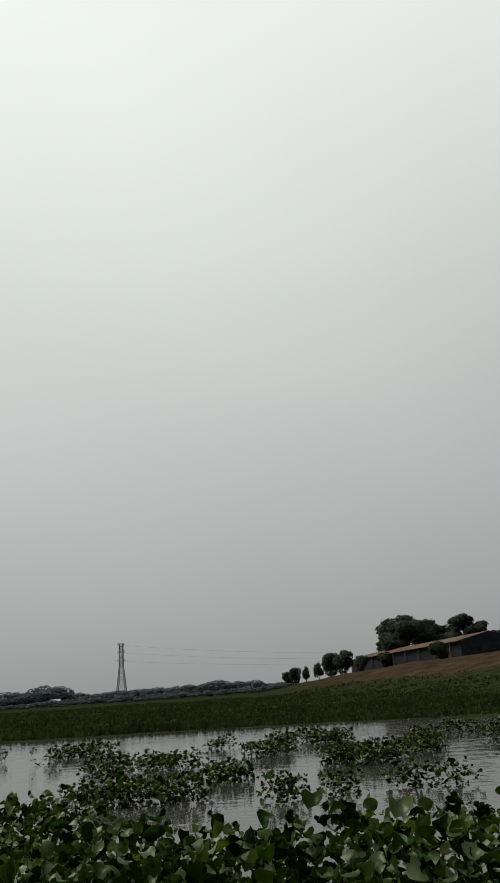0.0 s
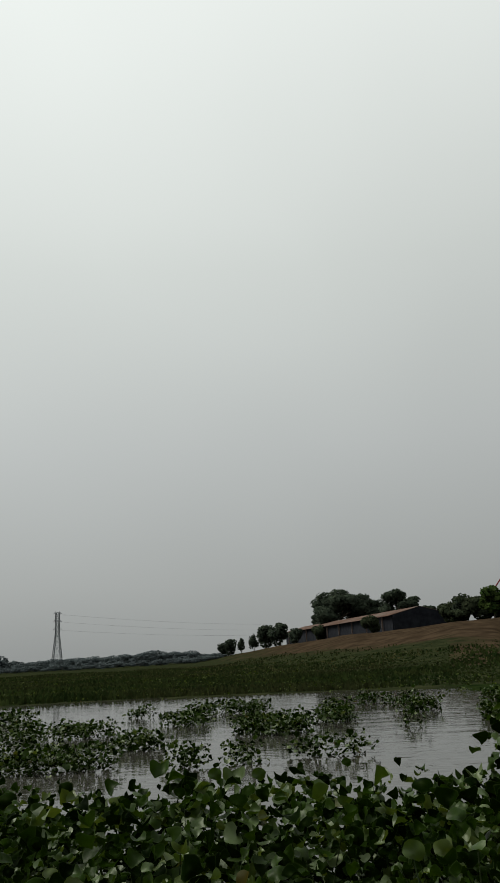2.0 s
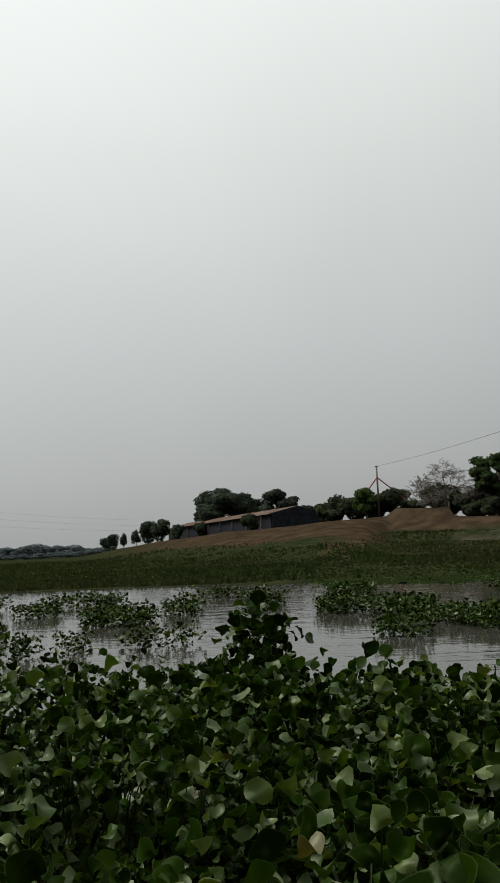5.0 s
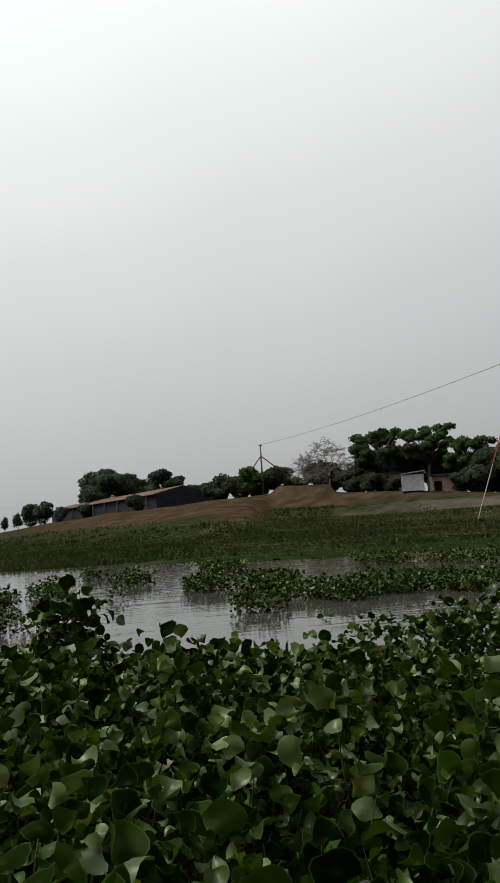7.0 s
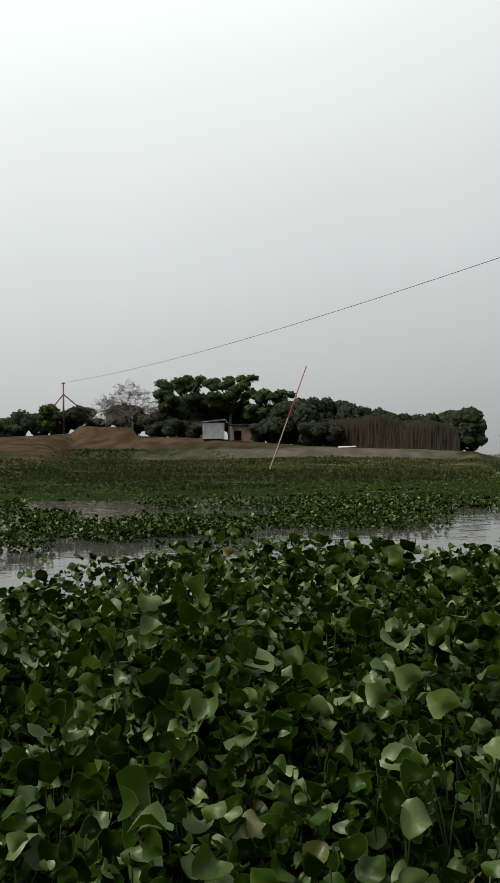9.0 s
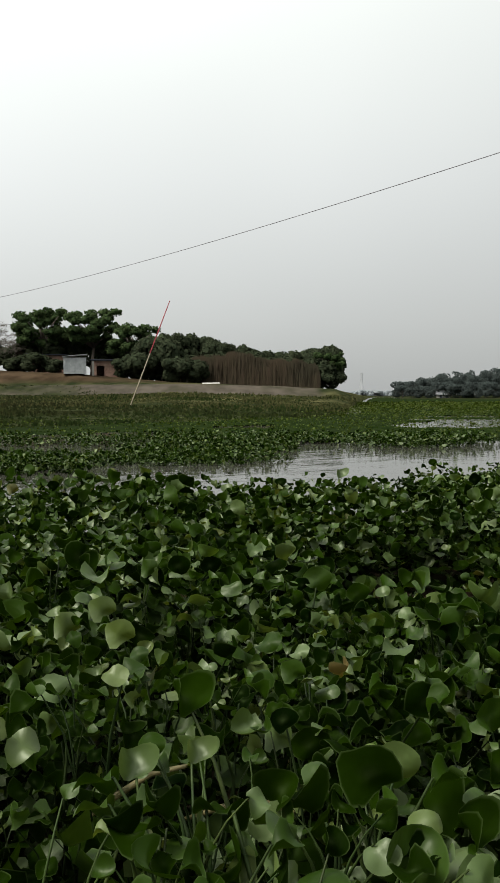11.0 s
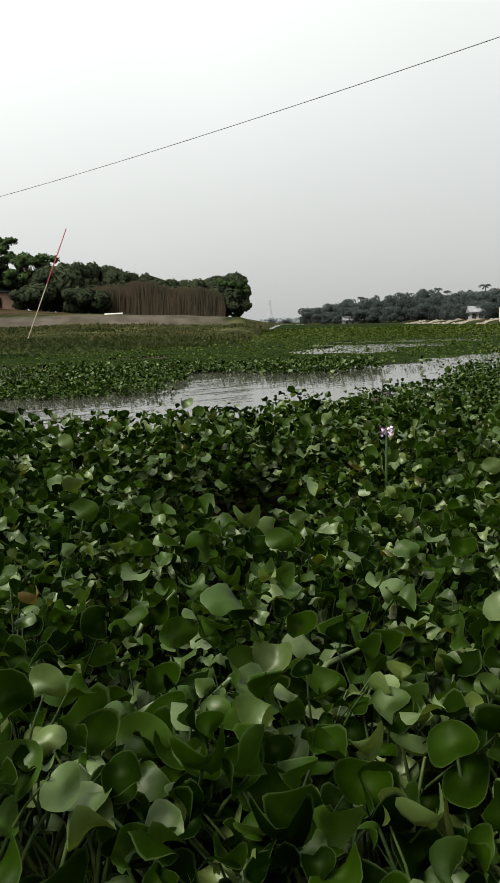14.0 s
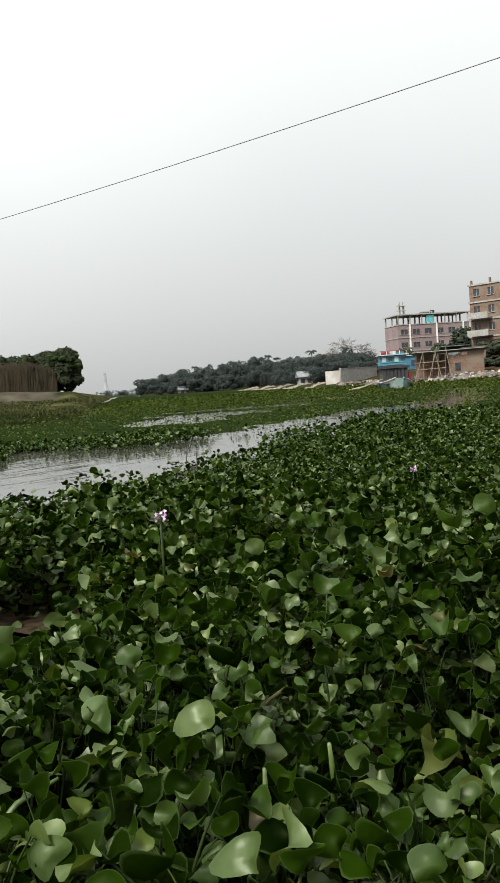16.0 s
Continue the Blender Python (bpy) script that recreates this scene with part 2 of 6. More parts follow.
REED = material("dry_reed", (0.034, 0.027, 0.018), (0.042, 0.033, 0.022), 0.5, 0.9, 0.0, specular=0.0, c3=(0.030, 0.027, 0.018), big=0.2, isle=True, spread=0.06, through_light=0.4)
TIN = material("rusty_tin", (0.060, 0.038, 0.030), (0.105, 0.068, 0.052), 0.9, 0.7, 0.15, c3=(0.11, 0.085, 0.072), specular=0.0)
TIN_WHITE = material("pale_tin", (0.22, 0.235, 0.24), (0.32, 0.335, 0.335), 2.0, 0.5, 0.1, metallic=0.2)
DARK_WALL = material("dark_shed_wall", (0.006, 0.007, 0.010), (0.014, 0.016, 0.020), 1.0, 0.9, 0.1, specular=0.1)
BRICK = material("brick_wall", (0.075, 0.038, 0.027), (0.15, 0.08, 0.055), 5, 0.9, 0.3, c3=(0.17, 0.11, 0.08), big=0.5)
BRICK_TAN = material("tan_brick_wall", (0.080, 0.047, 0.031), (0.145, 0.09, 0.062), 5, 0.9, 0.3, c3=(0.13, 0.098, 0.072), big=0.5)
CONCRETE = material("grey_concrete", (0.17, 0.165, 0.155), (0.27, 0.26, 0.24), 3, 0.9, 0.2, c3=(0.19, 0.18, 0.155), big=0.4)
PLASTER_WHITE = material("white_plaster", (0.42, 0.42, 0.40), (0.56, 0.56, 0.53), 2, 0.85, 0.1, c3=(0.5, 0.48, 0.43), big=0.4)
PLASTER_PINK = material("pink_plaster", (0.125, 0.085, 0.088), (0.18, 0.128, 0.13), 1.5, 0.85, 0.1, c3=(0.165, 0.135, 0.125), big=0.25)
WINDOW = material("dark_window", (0.02, 0.022, 0.025), (0.035, 0.04, 0.045), 2, 0.2, 0.0)
STEEL = material("galvanised_steel", (0.45, 0.45, 0.46), (0.58, 0.58, 0.58), 1.0, 0.5, 0.0, metallic=0.3)
PYLON_STEEL = material("grey_pylon_steel", (0.16, 0.17, 0.18), (0.24, 0.25, 0.26), 0.6, 0.7, 0.0)
# steel colour paled to carry the haze over the far pylon
HAZE_STEEL = material("distant_steel_haze", (0.28, 0.29, 0.30), (0.33, 0.34, 0.345), 0.5, 0.8, 0.0)
WOOD_DARK = material("dark_pole_wood", (0.05, 0.035, 0.03), (0.10, 0.07, 0.055), 4, 0.85, 0.2, stretch=(1, 1, 0.1))
BAMBOO = material("bamboo", (0.11, 0.092, 0.065), (0.17, 0.145, 0.10), 6, 0.8, 0.1, specular=0.1, stretch=(1, 1, 0.2))
RED_PAINT = material("faded_red_paint", (0.13, 0.02, 0.028), (0.19, 0.04, 0.045), 5, 0.8, 0.1, specular=0.05)
CABLE = material("black_cable", (0.065, 0.06, 0.065), (0.105, 0.095, 0.105), 5, 0.6, 0.0)
ROOF_DULL = material("dull_tin_roof", (0.10, 0.105, 0.11), (0.16, 0.165, 0.165), 1.0, 0.7, 0.1, specular=0.1)
BLUE_PAINT = material("blue_paint", (0.012, 0.065, 0.115), (0.022, 0.105, 0.165), 2, 0.5, 0.1, c3=(0.03, 0.13, 0.18), big=0.6)
TEAL_PAINT = material("teal_paint", (0.05, 0.28, 0.30), (0.10, 0.38, 0.40), 2, 0.5, 0.1)
HULL_TEAL = material("weathered_teal_hull", (0.06, 0.14, 0.14), (0.13, 0.24, 0.23), 3, 0.7, 0.2, c3=(0.16, 0.20, 0.18), big=0.8)
PALE_CLOTH = material("pale_cloth", (0.20, 0.23, 0.24), (0.32, 0.35, 0.36), 3, 0.9, 0.2)
PALE_PLANK = material("pale_plank", (0.19, 0.165, 0.13), (0.33, 0.295, 0.24), 4, 0.85, 0.2)
HULL = material("tarred_hull", (0.007, 0.008, 0.010), (0.018, 0.018, 0.021), 2, 0.7, 0.2)
PLASTER_YARD = material("weathered_pale_plaster", (0.27, 0.26, 0.235), (0.36, 0.35, 0.315), 2, 0.85, 0.1, c3=(0.24, 0.22, 0.19), big=0.5)
RUBBLE = material("grey_rubble", (0.06, 0.054, 0.047), (0.14, 0.13, 0.115), 2.5, 0.95, 0.4, specular=0.0)
SAND = material("pale_sand", (0.09, 0.078, 0.06), (0.19, 0.172, 0.138), 2, 0.95, 0.3, specular=0.0)
PETAL_DEAD = material("wilted_petal", (0.05, 0.03, 0.045), (0.09, 0.055, 0.07), 30, 0.8, 0.0, specular=0.1)
PETAL = material("lilac_petal", (0.40, 0.25, 0.42), (0.55, 0.40, 0.54), 30, 0.6, 0.0)

# water: dark silt, wind ripples running across the channel
WATER = bpy.data.materials.new("river_water")
WATER.use_nodes = True
n, l = WATER.node_tree.nodes, WATER.node_tree.links
p = n["Principled BSDF"]
p.inputs["Base Color"].default_value = (0.035, 0.034, 0.028, 1)
p.inputs["Roughness"].default_value, p.inputs["IOR"].default_value = 0.06, 1.33
geo = n.new("ShaderNodeNewGeometry")
last = None
for scale, strength, dist, st in ((1.2, 0.4, 0.020, (0.4, 1.8, 1)), (4.5, 0.45, 0.0075, (0.45, 1.7, 1)), (0.3, 0.25, 0.03, (1, 1, 1))):
    mp, nz, b = n.new("ShaderNodeMapping"), n.new("ShaderNodeTexNoise"), n.new("ShaderNodeBump")
    mp.inputs["Scale"].default_value, mp.inputs["Rotation"].default_value = st, (0, 0, radians(20))
    nz.inputs["Scale"].default_value, nz.inputs["Detail"].default_value = scale, 3.0
    b.inputs["Strength"].default_value, b.inputs["Distance"].default_value = strength, dist
    l.new(geo.outputs["Position"], mp.inputs["Vector"])
    l.new(mp.outputs[0], nz.inputs["Vector"])
    l.new(nz.outputs["Fac"], b.inputs["Height"])
    if last:
        l.new(last.outputs[0], b.inputs["Normal"])
    last = b
l.new(last.outputs[0], p.inputs["Normal"])

# ground: grass, dry grass, bare earth, road, by the shares stored on the sheet
GROUND = bpy.data.materials.new("river_bank_ground")
GROUND.use_nodes = True
n, l = GROUND.node_tree.nodes, GROUND.node_tree.links
p = n["Principled BSDF"]
p.inputs["Roughness"].default_value = 0.95
p.inputs["Specular IOR Level"].default_value = 0.0
geo = n.new("ShaderNodeNewGeometry")


def noise_at(scale, detail=5.0):
    t = n.new("ShaderNodeTexNoise")
    t.inputs["Scale"].default_value, t.inputs["Detail"].default_value = scale, detail
    l.new(geo.outputs["Position"], t.inputs["Vector"])
    return t.outputs["Fac"]


def two(fac, a, b, lo=0.35, hi=0.65):
    r = n.new("ShaderNodeValToRGB")
    r.color_ramp.elements[0].position, r.color_ramp.elements[1].position = lo, hi
    r.color_ramp.elements[0].color, r.color_ramp.elements[1].color = (*a, 1), (*b, 1)
    l.new(fac, r.inputs[0])
    return r.outputs[0]


def over(share, ragged, a, b):
    add, mr, mix = n.new("ShaderNodeMath"), n.new("ShaderNodeMapRange"), n.new("ShaderNodeMix")
    add.operation = "ADD"
    l.new(share, add.inputs[0])
    l.new(ragged, add.inputs[1])
    mr.inputs["From Min"].default_value, mr.inputs["From Max"].default_value = 0.85, 1.15
    l.new(add.outputs[0], mr.inputs["Value"])
    mix.data_type = "RGBA"
    l.new(mr.outputs[0], mix.inputs["Factor"])
    l.new(a, mix.inputs["A"])
    l.new(b, mix.inputs["B"])
    return mix.outputs["Result"]


def stored(name):
    a = n.new("ShaderNodeAttribute")
    a.attribute_name = name
    return a.outputs["Fac"]


rag = noise_at(0.22, 6.0)
grass = two(noise_at(0.9), (0.010, 0.014, 0.006), (0.024, 0.027, 0.012))
dry_grass = two(noise_at(0.8), (0.045, 0.044, 0.019), (0.082, 0.075, 0.034))
earth = two(noise_at(0.5), (0.022, 0.0155, 0.0095), (0.046, 0.032, 0.0195))
road_dust = two(noise_at(0.7), (0.038, 0.033, 0.026), (0.062, 0.053, 0.042))
col = over(stored("dry"), rag, grass, dry_grass)
col = over(stored("earth"), rag, col, earth)
col = over(stored("road"), rag, col, road_dust)
l.new(col, p.inputs["Base Color"])
b = n.new("ShaderNodeBump")
b.inputs["Strength"].default_value, b.inputs["Distance"].default_value = 0.35, 0.15
l.new(noise_at(1.1, 8.0), b.inputs["Height"])
l.new(b.outputs[0], p.inputs["Normal"])


# ---------------------------------------------------------------- building helpers
class Shape:
    """Vertices and faces gathered into one mesh."""

    def __init__(self):
        self.v, self.f, self.mi = [], [], []

    def add(self, verts, faces, slot=0):
        k = len(self.v)
        self.v += [tuple(q) for q in verts]
        self.f += [tuple(i + k for i in face) for face in faces]
        self.mi += [slot] * len(faces)
        return self

    def box(self, c, size, rz=0.0, slot=0, taper=1.0):
        hx, hy, hz = size[0] / 2, size[1] / 2, size[2] / 2
        ca, sa = math.cos(rz), math.sin(rz)
        vs = []
        for dz in (-1, 1):
            k = taper if dz > 0 else 1.0
            for dx, dy in ((-1, -1), (1, -1), (1, 1), (-1, 1)):
                x, y = dx * hx * k, dy * hy * k
                vs.append((c[0] + x * ca - y * sa, c[1] + x * sa + y * ca, c[2] + dz * hz))
        return self.add(vs, [(3, 2, 1, 0), (4, 5, 6, 7), (0, 1, 5, 4), (1, 2, 6, 5), (2, 3, 7, 6), (3, 0, 4, 7)], slot)

    def tube(self, points, radii, sides=6, slot=0):
        vs, fs = [], []
        pts = [Vector(q) for q in points]
        for i, q in enumerate(pts):
            d = (pts[min(i + 1, len(pts) - 1)] - pts[max(i - 1, 0)]).normalized()
            u = d.cross(Vector((0.31, 0.95, 0.05))).normalized()
            w = d.cross(u)
            for k in range(sides):
                a = 2 * math.pi * k / sides
                vs.append(q + (u * math.cos(a) + w * math.sin(a)) * radii[min(i, len(radii) - 1)])
        for i in range(len(pts) - 1):
            for k in range(sides):
                a, b2 = i * sides + k, i * sides + (k + 1) % sides
                fs.append((a, b2, b2 + sides, a + sides))
        fs.append(tuple(range(sides - 1, -1, -1)))
        fs.append(tuple(range((len(pts) - 1) * sides, len(pts) * sides)))
        return self.add(vs, fs, slot)

    def prism(self, profile, p0, p1, slot=0):
        """profile: (side, up) pairs, drawn from p0 to p1."""
        a, b2 = Vector(p0), Vector(p1)
        d = (b2 - a).normalized()
        side = d.cross(Vector((0, 0, 1))).normalized()
        k = len(profile)
        vs = [q + side * s + Vector((0, 0, u)) for q in (a, b2) for s, u in profile]
        fs = [(i, (i + 1) % k, k + (i + 1) % k, k + i) for i in range(k)] + [tuple(range(k - 1, -1, -1)), tuple(range(k, 2 * k))]
        return self.add(vs, fs, slot)

    def mesh(self, name, mats, smooth=False):
        me = bpy.data.meshes.new(name)
        me.from_pydata(self.v, [], self.f)
        for m in mats if isinstance(mats, (list, tuple)) else [mats]:
            me.materials.append(m)
        me.polygons.foreach_set("material_index", self.mi)
        if smooth:
            me.polygons.foreach_set("use_smooth", [True] * len(self.f))
        me.update()
        return me


def part(name, shape, mats, parent=None, label="", smooth=False):
    ob = new(name, shape.mesh(name, mats, smooth) if isinstance(shape, Shape) else shape)
    if parent:
        ob.parent = parent
    if label:
        ob["label"] = label
    return ob


def thing(name, place, label, category, group="", kind="", rz=0.0):
    ob = new(name)
    ob.empty_display_size = 0.2
    ob.matrix_world = pose(*place, 0, 0, rz)
    return tagged(ob, label, category, group, kind)


def polar(az, d):
    return (d * math.sin(radians(az)) + 1.0, d * math.cos(radians(az)) - 0.5)


def bulk_mesh(name, verts, faces, mats, slots=None, smooth=True):
    """One mesh from arrays: verts (n, 3), faces (m, k) with k = 3 or 4, or a list of such arrays."""
    groups = faces if isinstance(faces, list) else [faces]
    me = bpy.data.meshes.new(name)
    me.vertices.add(len(verts))
    me.vertices.foreach_set("co", np.asarray(verts, np.float32).ravel())
    loops = np.concatenate([g.ravel() for g in groups]).astype(np.int32)
    totals = np.concatenate([np.full(len(g), g.shape[1], np.int32) for g in groups])
    me.loops.add(len(loops))
    me.loops.foreach_set("vertex_index", loops)
    me.polygons.add(len(totals))
    me.polygons.foreach_set("loop_start", np.concatenate([[0], np.cumsum(totals)[:-1]]).astype(np.int32))
    me.polygons.foreach_set("loop_total", totals)
    for m in mats:
        me.materials.append(m)
    if slots is not None:
        me.polygons.foreach_set("material_index", np.asarray(slots, np.int32))
    me.polygons.foreach_set("use_smooth", np.full(len(totals), smooth))
    me.update(calc_edges=True)
    me.validate()
    return me


def smooth_noise(x, y, scale, seed):
    """Cheap value noise on arrays, 0 to 1."""
    x, y = np.asarray(x, float) * scale + 1000.3, np.asarray(y, float) * scale + 1000.7
    xi, yi = np.floor(x), np.floor(y)
    fx, fy = x - xi, y - yi
    fx, fy = fx * fx * (3 - 2 * fx), fy * fy * (3 - 2 * fy)

    def h(a, b2):
        v = np.sin(a * 127.1 + b2 * 311.7 + seed * 74.7) * 43758.5453
        return v - np.floor(v)

    return (h(xi, yi) * (1 - fx) + h(xi + 1, yi) * fx) * (1 - fy) + (h(xi, yi + 1) * (1 - fx) + h(xi + 1, yi + 1) * fx) * fy


# ---------------------------------------------------------------- ground and water
# across each bearing: water's edge, foot, shoulder (road), crest: distance and height
BEARING = [-180, -40, -20, -4, -1.4, 2, 6, 10, 13, 15.5, 17.2, 17.6, 21.2, 21.6, 27, 30, 34, 40, 45, 46.2, 47.0, 48.4, 49.2, 56, 62, 66, 70, 74, 95, 180]
EDGE_D = [60, 31, 28, 27, 27, 26.5, 26, 25, 25, 25, 24.5, 25, 26, 27, 28, 30, 32, 36, 40, 48, 480, 420, 262, 225, 128, 118, 108, 104, 70, 60]
FOOT_D = [75, 60, 60, 100, 85, 75, 55, 42, 40, 42, 50, 50, 50, 50, 50, 50, 50, 55, 60, 66, 560, 450, 275, 236, 134, 124, 114, 110, 80, 75]
FOOT_Z = [0.4, 0.2, 0.15, 0.15, 0.15, 0.2, 0.3, 0.25, 0.25, 0.3, 0.3, 0.3, 0.3, 0.3, 0.3, 0.35, 0.4, 0.3, 0.2, 0.1, 0.1, 0.2, 0.5, 0.5, 0.5, 0.6, 0.7, 0.8, 0.6, 0.4]
ROAD_D = [100, 200, 200, 170, 150, 130, 100, 85, 76, 82, 97, 96, 93, 90, 86, 85, 84, 84, 86, 88, 650, 520, 295, 262, 160, 150, 140, 135, 110, 100]
ROAD_Z = [1, 0.2, 0.15, 0.4, 1.2, 1.8, 1.8, 1.9, 2.0, 2.3, 2.4, 2.4, 2.35, 2.25, 2.2, 2.3, 2.4, 2.15, 1.85, 1.2, 0.2, 0.4, 0.7, 0.8, 1.0, 1.6, 2.3, 2.8, 1.5, 1]
CREST_D = [140, 400, 400, 230, 200, 180, 150, 137, 124, 117, 112, 110, 105, 101, 94, 95, 96, 100, 102, 102, 800, 600, 340, 310, 240, 220, 200, 190, 150, 140]
CREST_Z = [1.5, 0.3, 0.3, 0.8, 2.5, 3.7, 4.3, 4.4, 4.7, 4.7, 4.9, 5.6, 5.4, 4.3, 3.7, 3.2, 2.6, 2.3, 1.8, 1.2, 0.4, 0.6, 1.0, 1.4, 2.2, 4.0, 4.5, 5.0, 2, 1.5]


def ground_height(az, d):
    e, f, r, c = (np.interp(az, BEARING, q) for q in (EDGE_D, FOOT_D, ROAD_D, CREST_D))
    fz, rz_, cz = (np.interp(az, BEARING, q) for q in (FOOT_Z, ROAD_Z, CREST_Z))
    z = np.where(d < e, -0.5, 0.0)
    k = np.clip((d - e) / np.maximum(f - e, 1), 0, 1)
    z = np.where((d >= e), 0.01 + (fz - 0.01) * k, z)
    k = np.clip((d - f) / np.maximum(r - f, 1), 0, 1)
    step = np.interp(az, [15.5, 17.5, 44, 46.3], [0, 1.0, 0.8, 0])
    z = np.where(d > f, fz + (rz_ - step - fz) * k ** 1.15 + step * np.clip((d - r + 3.2) / 2.4, 0, 1), z)
    k = np.clip((d - r - 3) / np.maximum(c - r - 3, 1), 0, 1)
    cut = np.clip((k - 0.5) / 0.15, 0, 1) * 0.45 + 0.55 * (1 - (1 - np.clip(k * 1.6, 0, 1)) ** 1.6)
    z = np.where(d > r, rz_ + (cz - rz_) * np.where((az > 17.3) & (az < 21.5), cut, 1 - (1 - k) ** 1.6), z)
    return z


az_list = np.concatenate([np.arange(-180, -32, 6.0), np.arange(-32, 80, 0.35), np.arange(80, 180.1, 5.0)])
d_list = np.concatenate([np.array([0.0, 4, 8, 12, 16, 20]), np.arange(22, 130, 1.3), np.arange(131, 300, 4.0), np.geomspace(305, 4200, 40)])
AZ, DD = np.meshgrid(az_list, d_list, indexing="ij")
GX, GY = 1.0 + DD * np.sin(np.radians(AZ)), -0.5 + DD * np.cos(np.radians(AZ))
GZ = ground_height(AZ, DD)
rough_land = (smooth_noise(GX, GY, 0.12, 1) - 0.5) * 0.9 + (smooth_noise(GX, GY, 0.35, 2) - 0.5) * np.interp(AZ, [17, 19], [0.15, 0.4])
lift = np.clip((GZ - 0.25) / 1.5, 0.06, 1) * np.where(DD > 400, 0.6, 1) * np.interp(AZ, [15.5, 17, 45, 46.5], [0.5, 0.35, 0.25, 1])
GZ = np.where(GZ > 0, GZ + rough_land * lift * 0.8, GZ)
na, nd = AZ.shape
idx = np.arange(na * nd).reshape(na, nd)
quads = np.stack([idx[:-1, :-1], idx[1:, :-1], idx[1:, 1:], idx[:-1, 1:]], -1).reshape(-1, 4)[:, ::-1]
ground_mesh = bulk_mesh("ground", np.stack([GX, GY, GZ], -1).reshape(-1, 3), quads, [GROUND])
foot, road_d, crest = (np.interp(AZ, BEARING, q) for q in (FOOT_D, ROAD_D, CREST_D))
up_slope = np.clip((DD - foot) / (crest - foot), 0, 1)
# bare earth: dug slope and mound on the left part of the bank, the shoulder behind the road on the right part
left_dig = np.interp(AZ, [-6, -2, 3, 15.5, 17, 18], [0, 0.5, 0.9, 1, 0.6, 0]) * np.clip((up_slope - 0.14) / 0.42, 0, 1)
behind_road = np.interp(AZ, [15, 17, 24, 33, 36, 46], [0, 1, 1, 0.7, 0.25, 0.1]) * np.clip((DD - road_d - 2) / 3, 0, 1)
right_shore = np.interp(AZ, [48, 50, 60, 75], [0, 0.3, 0.6, 0.7]) * (up_slope > 0.02)
slip = 1.0 * ((np.abs(AZ - 13.6 - (DD - 45) * 0.012) < 1.6) & (DD > 42) & (DD < crest))
earth_share = np.clip(np.maximum.reduce([left_dig, behind_road, right_shore, slip * 0.7]), 0, 1) * 0.8
road_share = np.interp(AZ, [15.5, 17, 30, 43.5, 45.5], [0, 0.2, 0.65, 0.65, 0]) * ((DD > road_d - 4.2) & (DD < road_d + 3))
dry_share = np.interp(AZ, [-10, 0, 17, 25, 35, 46, 50], [0.1, 0.25, 0.2, 0.3, 0.5, 0.45, 0.0]) * np.clip((DD - 44) / 22, 0, 1)
for key, val in (("earth", earth_share), ("road", road_share), ("dry", dry_share)):
    ground_mesh.attributes.new(key, "FLOAT", "POINT").data.foreach_set("value", val.ravel().astype(np.float32))
ground = tagged(new("ground", ground_mesh), "grassy and bare earth river bank with an embankment road", "ground", kind="structure")

water_shape = Shape()
ring = [(2500 * math.cos(a), 2500 * math.sin(a), 0.0) for a in np.linspace(0, 2 * math.pi, 64, endpoint=False)]
water_shape.add(ring, [tuple(range(64))])
water = tagged(part("water", water_shape, WATER), "dull grey river water with small wind ripples", "water", kind="structure")

# ---------------------------------------------------------------- where the hyacinth floats
NEAR_X = [-9, -3, -2, -1.2, -0.5, 0.7, 1.4, 2.0, 2.7, 3.6, 4.4, 5.0, 5.8, 6.3, 7.0, 8.2, 9.3, 10.2, 12, 14.7, 17, 21.3, 27.6, 34.5, 43, 70, 130]
NEAR_Y = [8.5, 6.0, 5.4, 4.5, 3.9, 3.7, 4.1, 3.6, 3.5, 3.9, 3.5, 3.45, 3.5, 3.45, 3.5, 3.8, 4.2, 4.7, 5.1, 6.1, 6.6, 7.6, 8.8, 9.9, 12.6, 22, 60]
# edge of the floating field beyond the channel
FIELD_X = [4.9, 5.3, 6.3, 7, 8, 9.1, 10.1, 10.9, 11.5, 12.6, 14.4, 14.8, 15.5, 17, 18, 19.5, 22.5, 25, 32, 37, 46, 60]
FIELD_Y = [10.6, 9.6, 9.9, 9.9, 10.4, 9.7, 9.3, 9.4, 10.4, 10.8, 12.9, 10.6, 9.5, 9.6, 10.2, 9.6, 10.4, 10.4, 10.9, 11.6, 14.2, 19.0]
# backwater behind that edge: bearing, nearest and farthest open water
BACK_AZ = [9, 20, 30, 34, 38]
BACK_NEAR = [11.5, 12.2, 13.2, 16, 20]
BACK_FAR = [23, 22.8, 23.5, 24, 22]
# loose islands: centre, half width across, half depth
ISLANDS = [(-5.3, 16.1, .5, .4), (-4.7, 17.8, 1.05, .4), (-3.6, 14.4, .5, .35), (-2.5, 13.8, .9, .8), (-2.1, 17.9, .35, .3), (-1.3, 11.4, .35, .55), (-2.9, 12.0, .55, .3),
           (-2.0, 9.4, 1.0, .7), (-.45, 9.1, .4, .4), (.12, 9.3, .24, .22), (-1.0, 15.4, .4, .8), (.45, 13.1, .75, 1.0), (-.2, 18.3, 1.0, .6), (1.1, 9.7, .52, .2), (1.65, 14.6, .36, .9),
           (3.3, 19.0, .85, .4), (2.0, 17.3, .3, .3), (4.3, 13.5, .42, .9), (4.05, 9.5, .48, .55), (5.6, 13.9, .6, 1.0), (3.4, 16.2, .55, .4), (2.65, 13.0, .15, .2), (-7.2, 17.5, .8, .4), (-7.6, 14.2, .7, .5)]
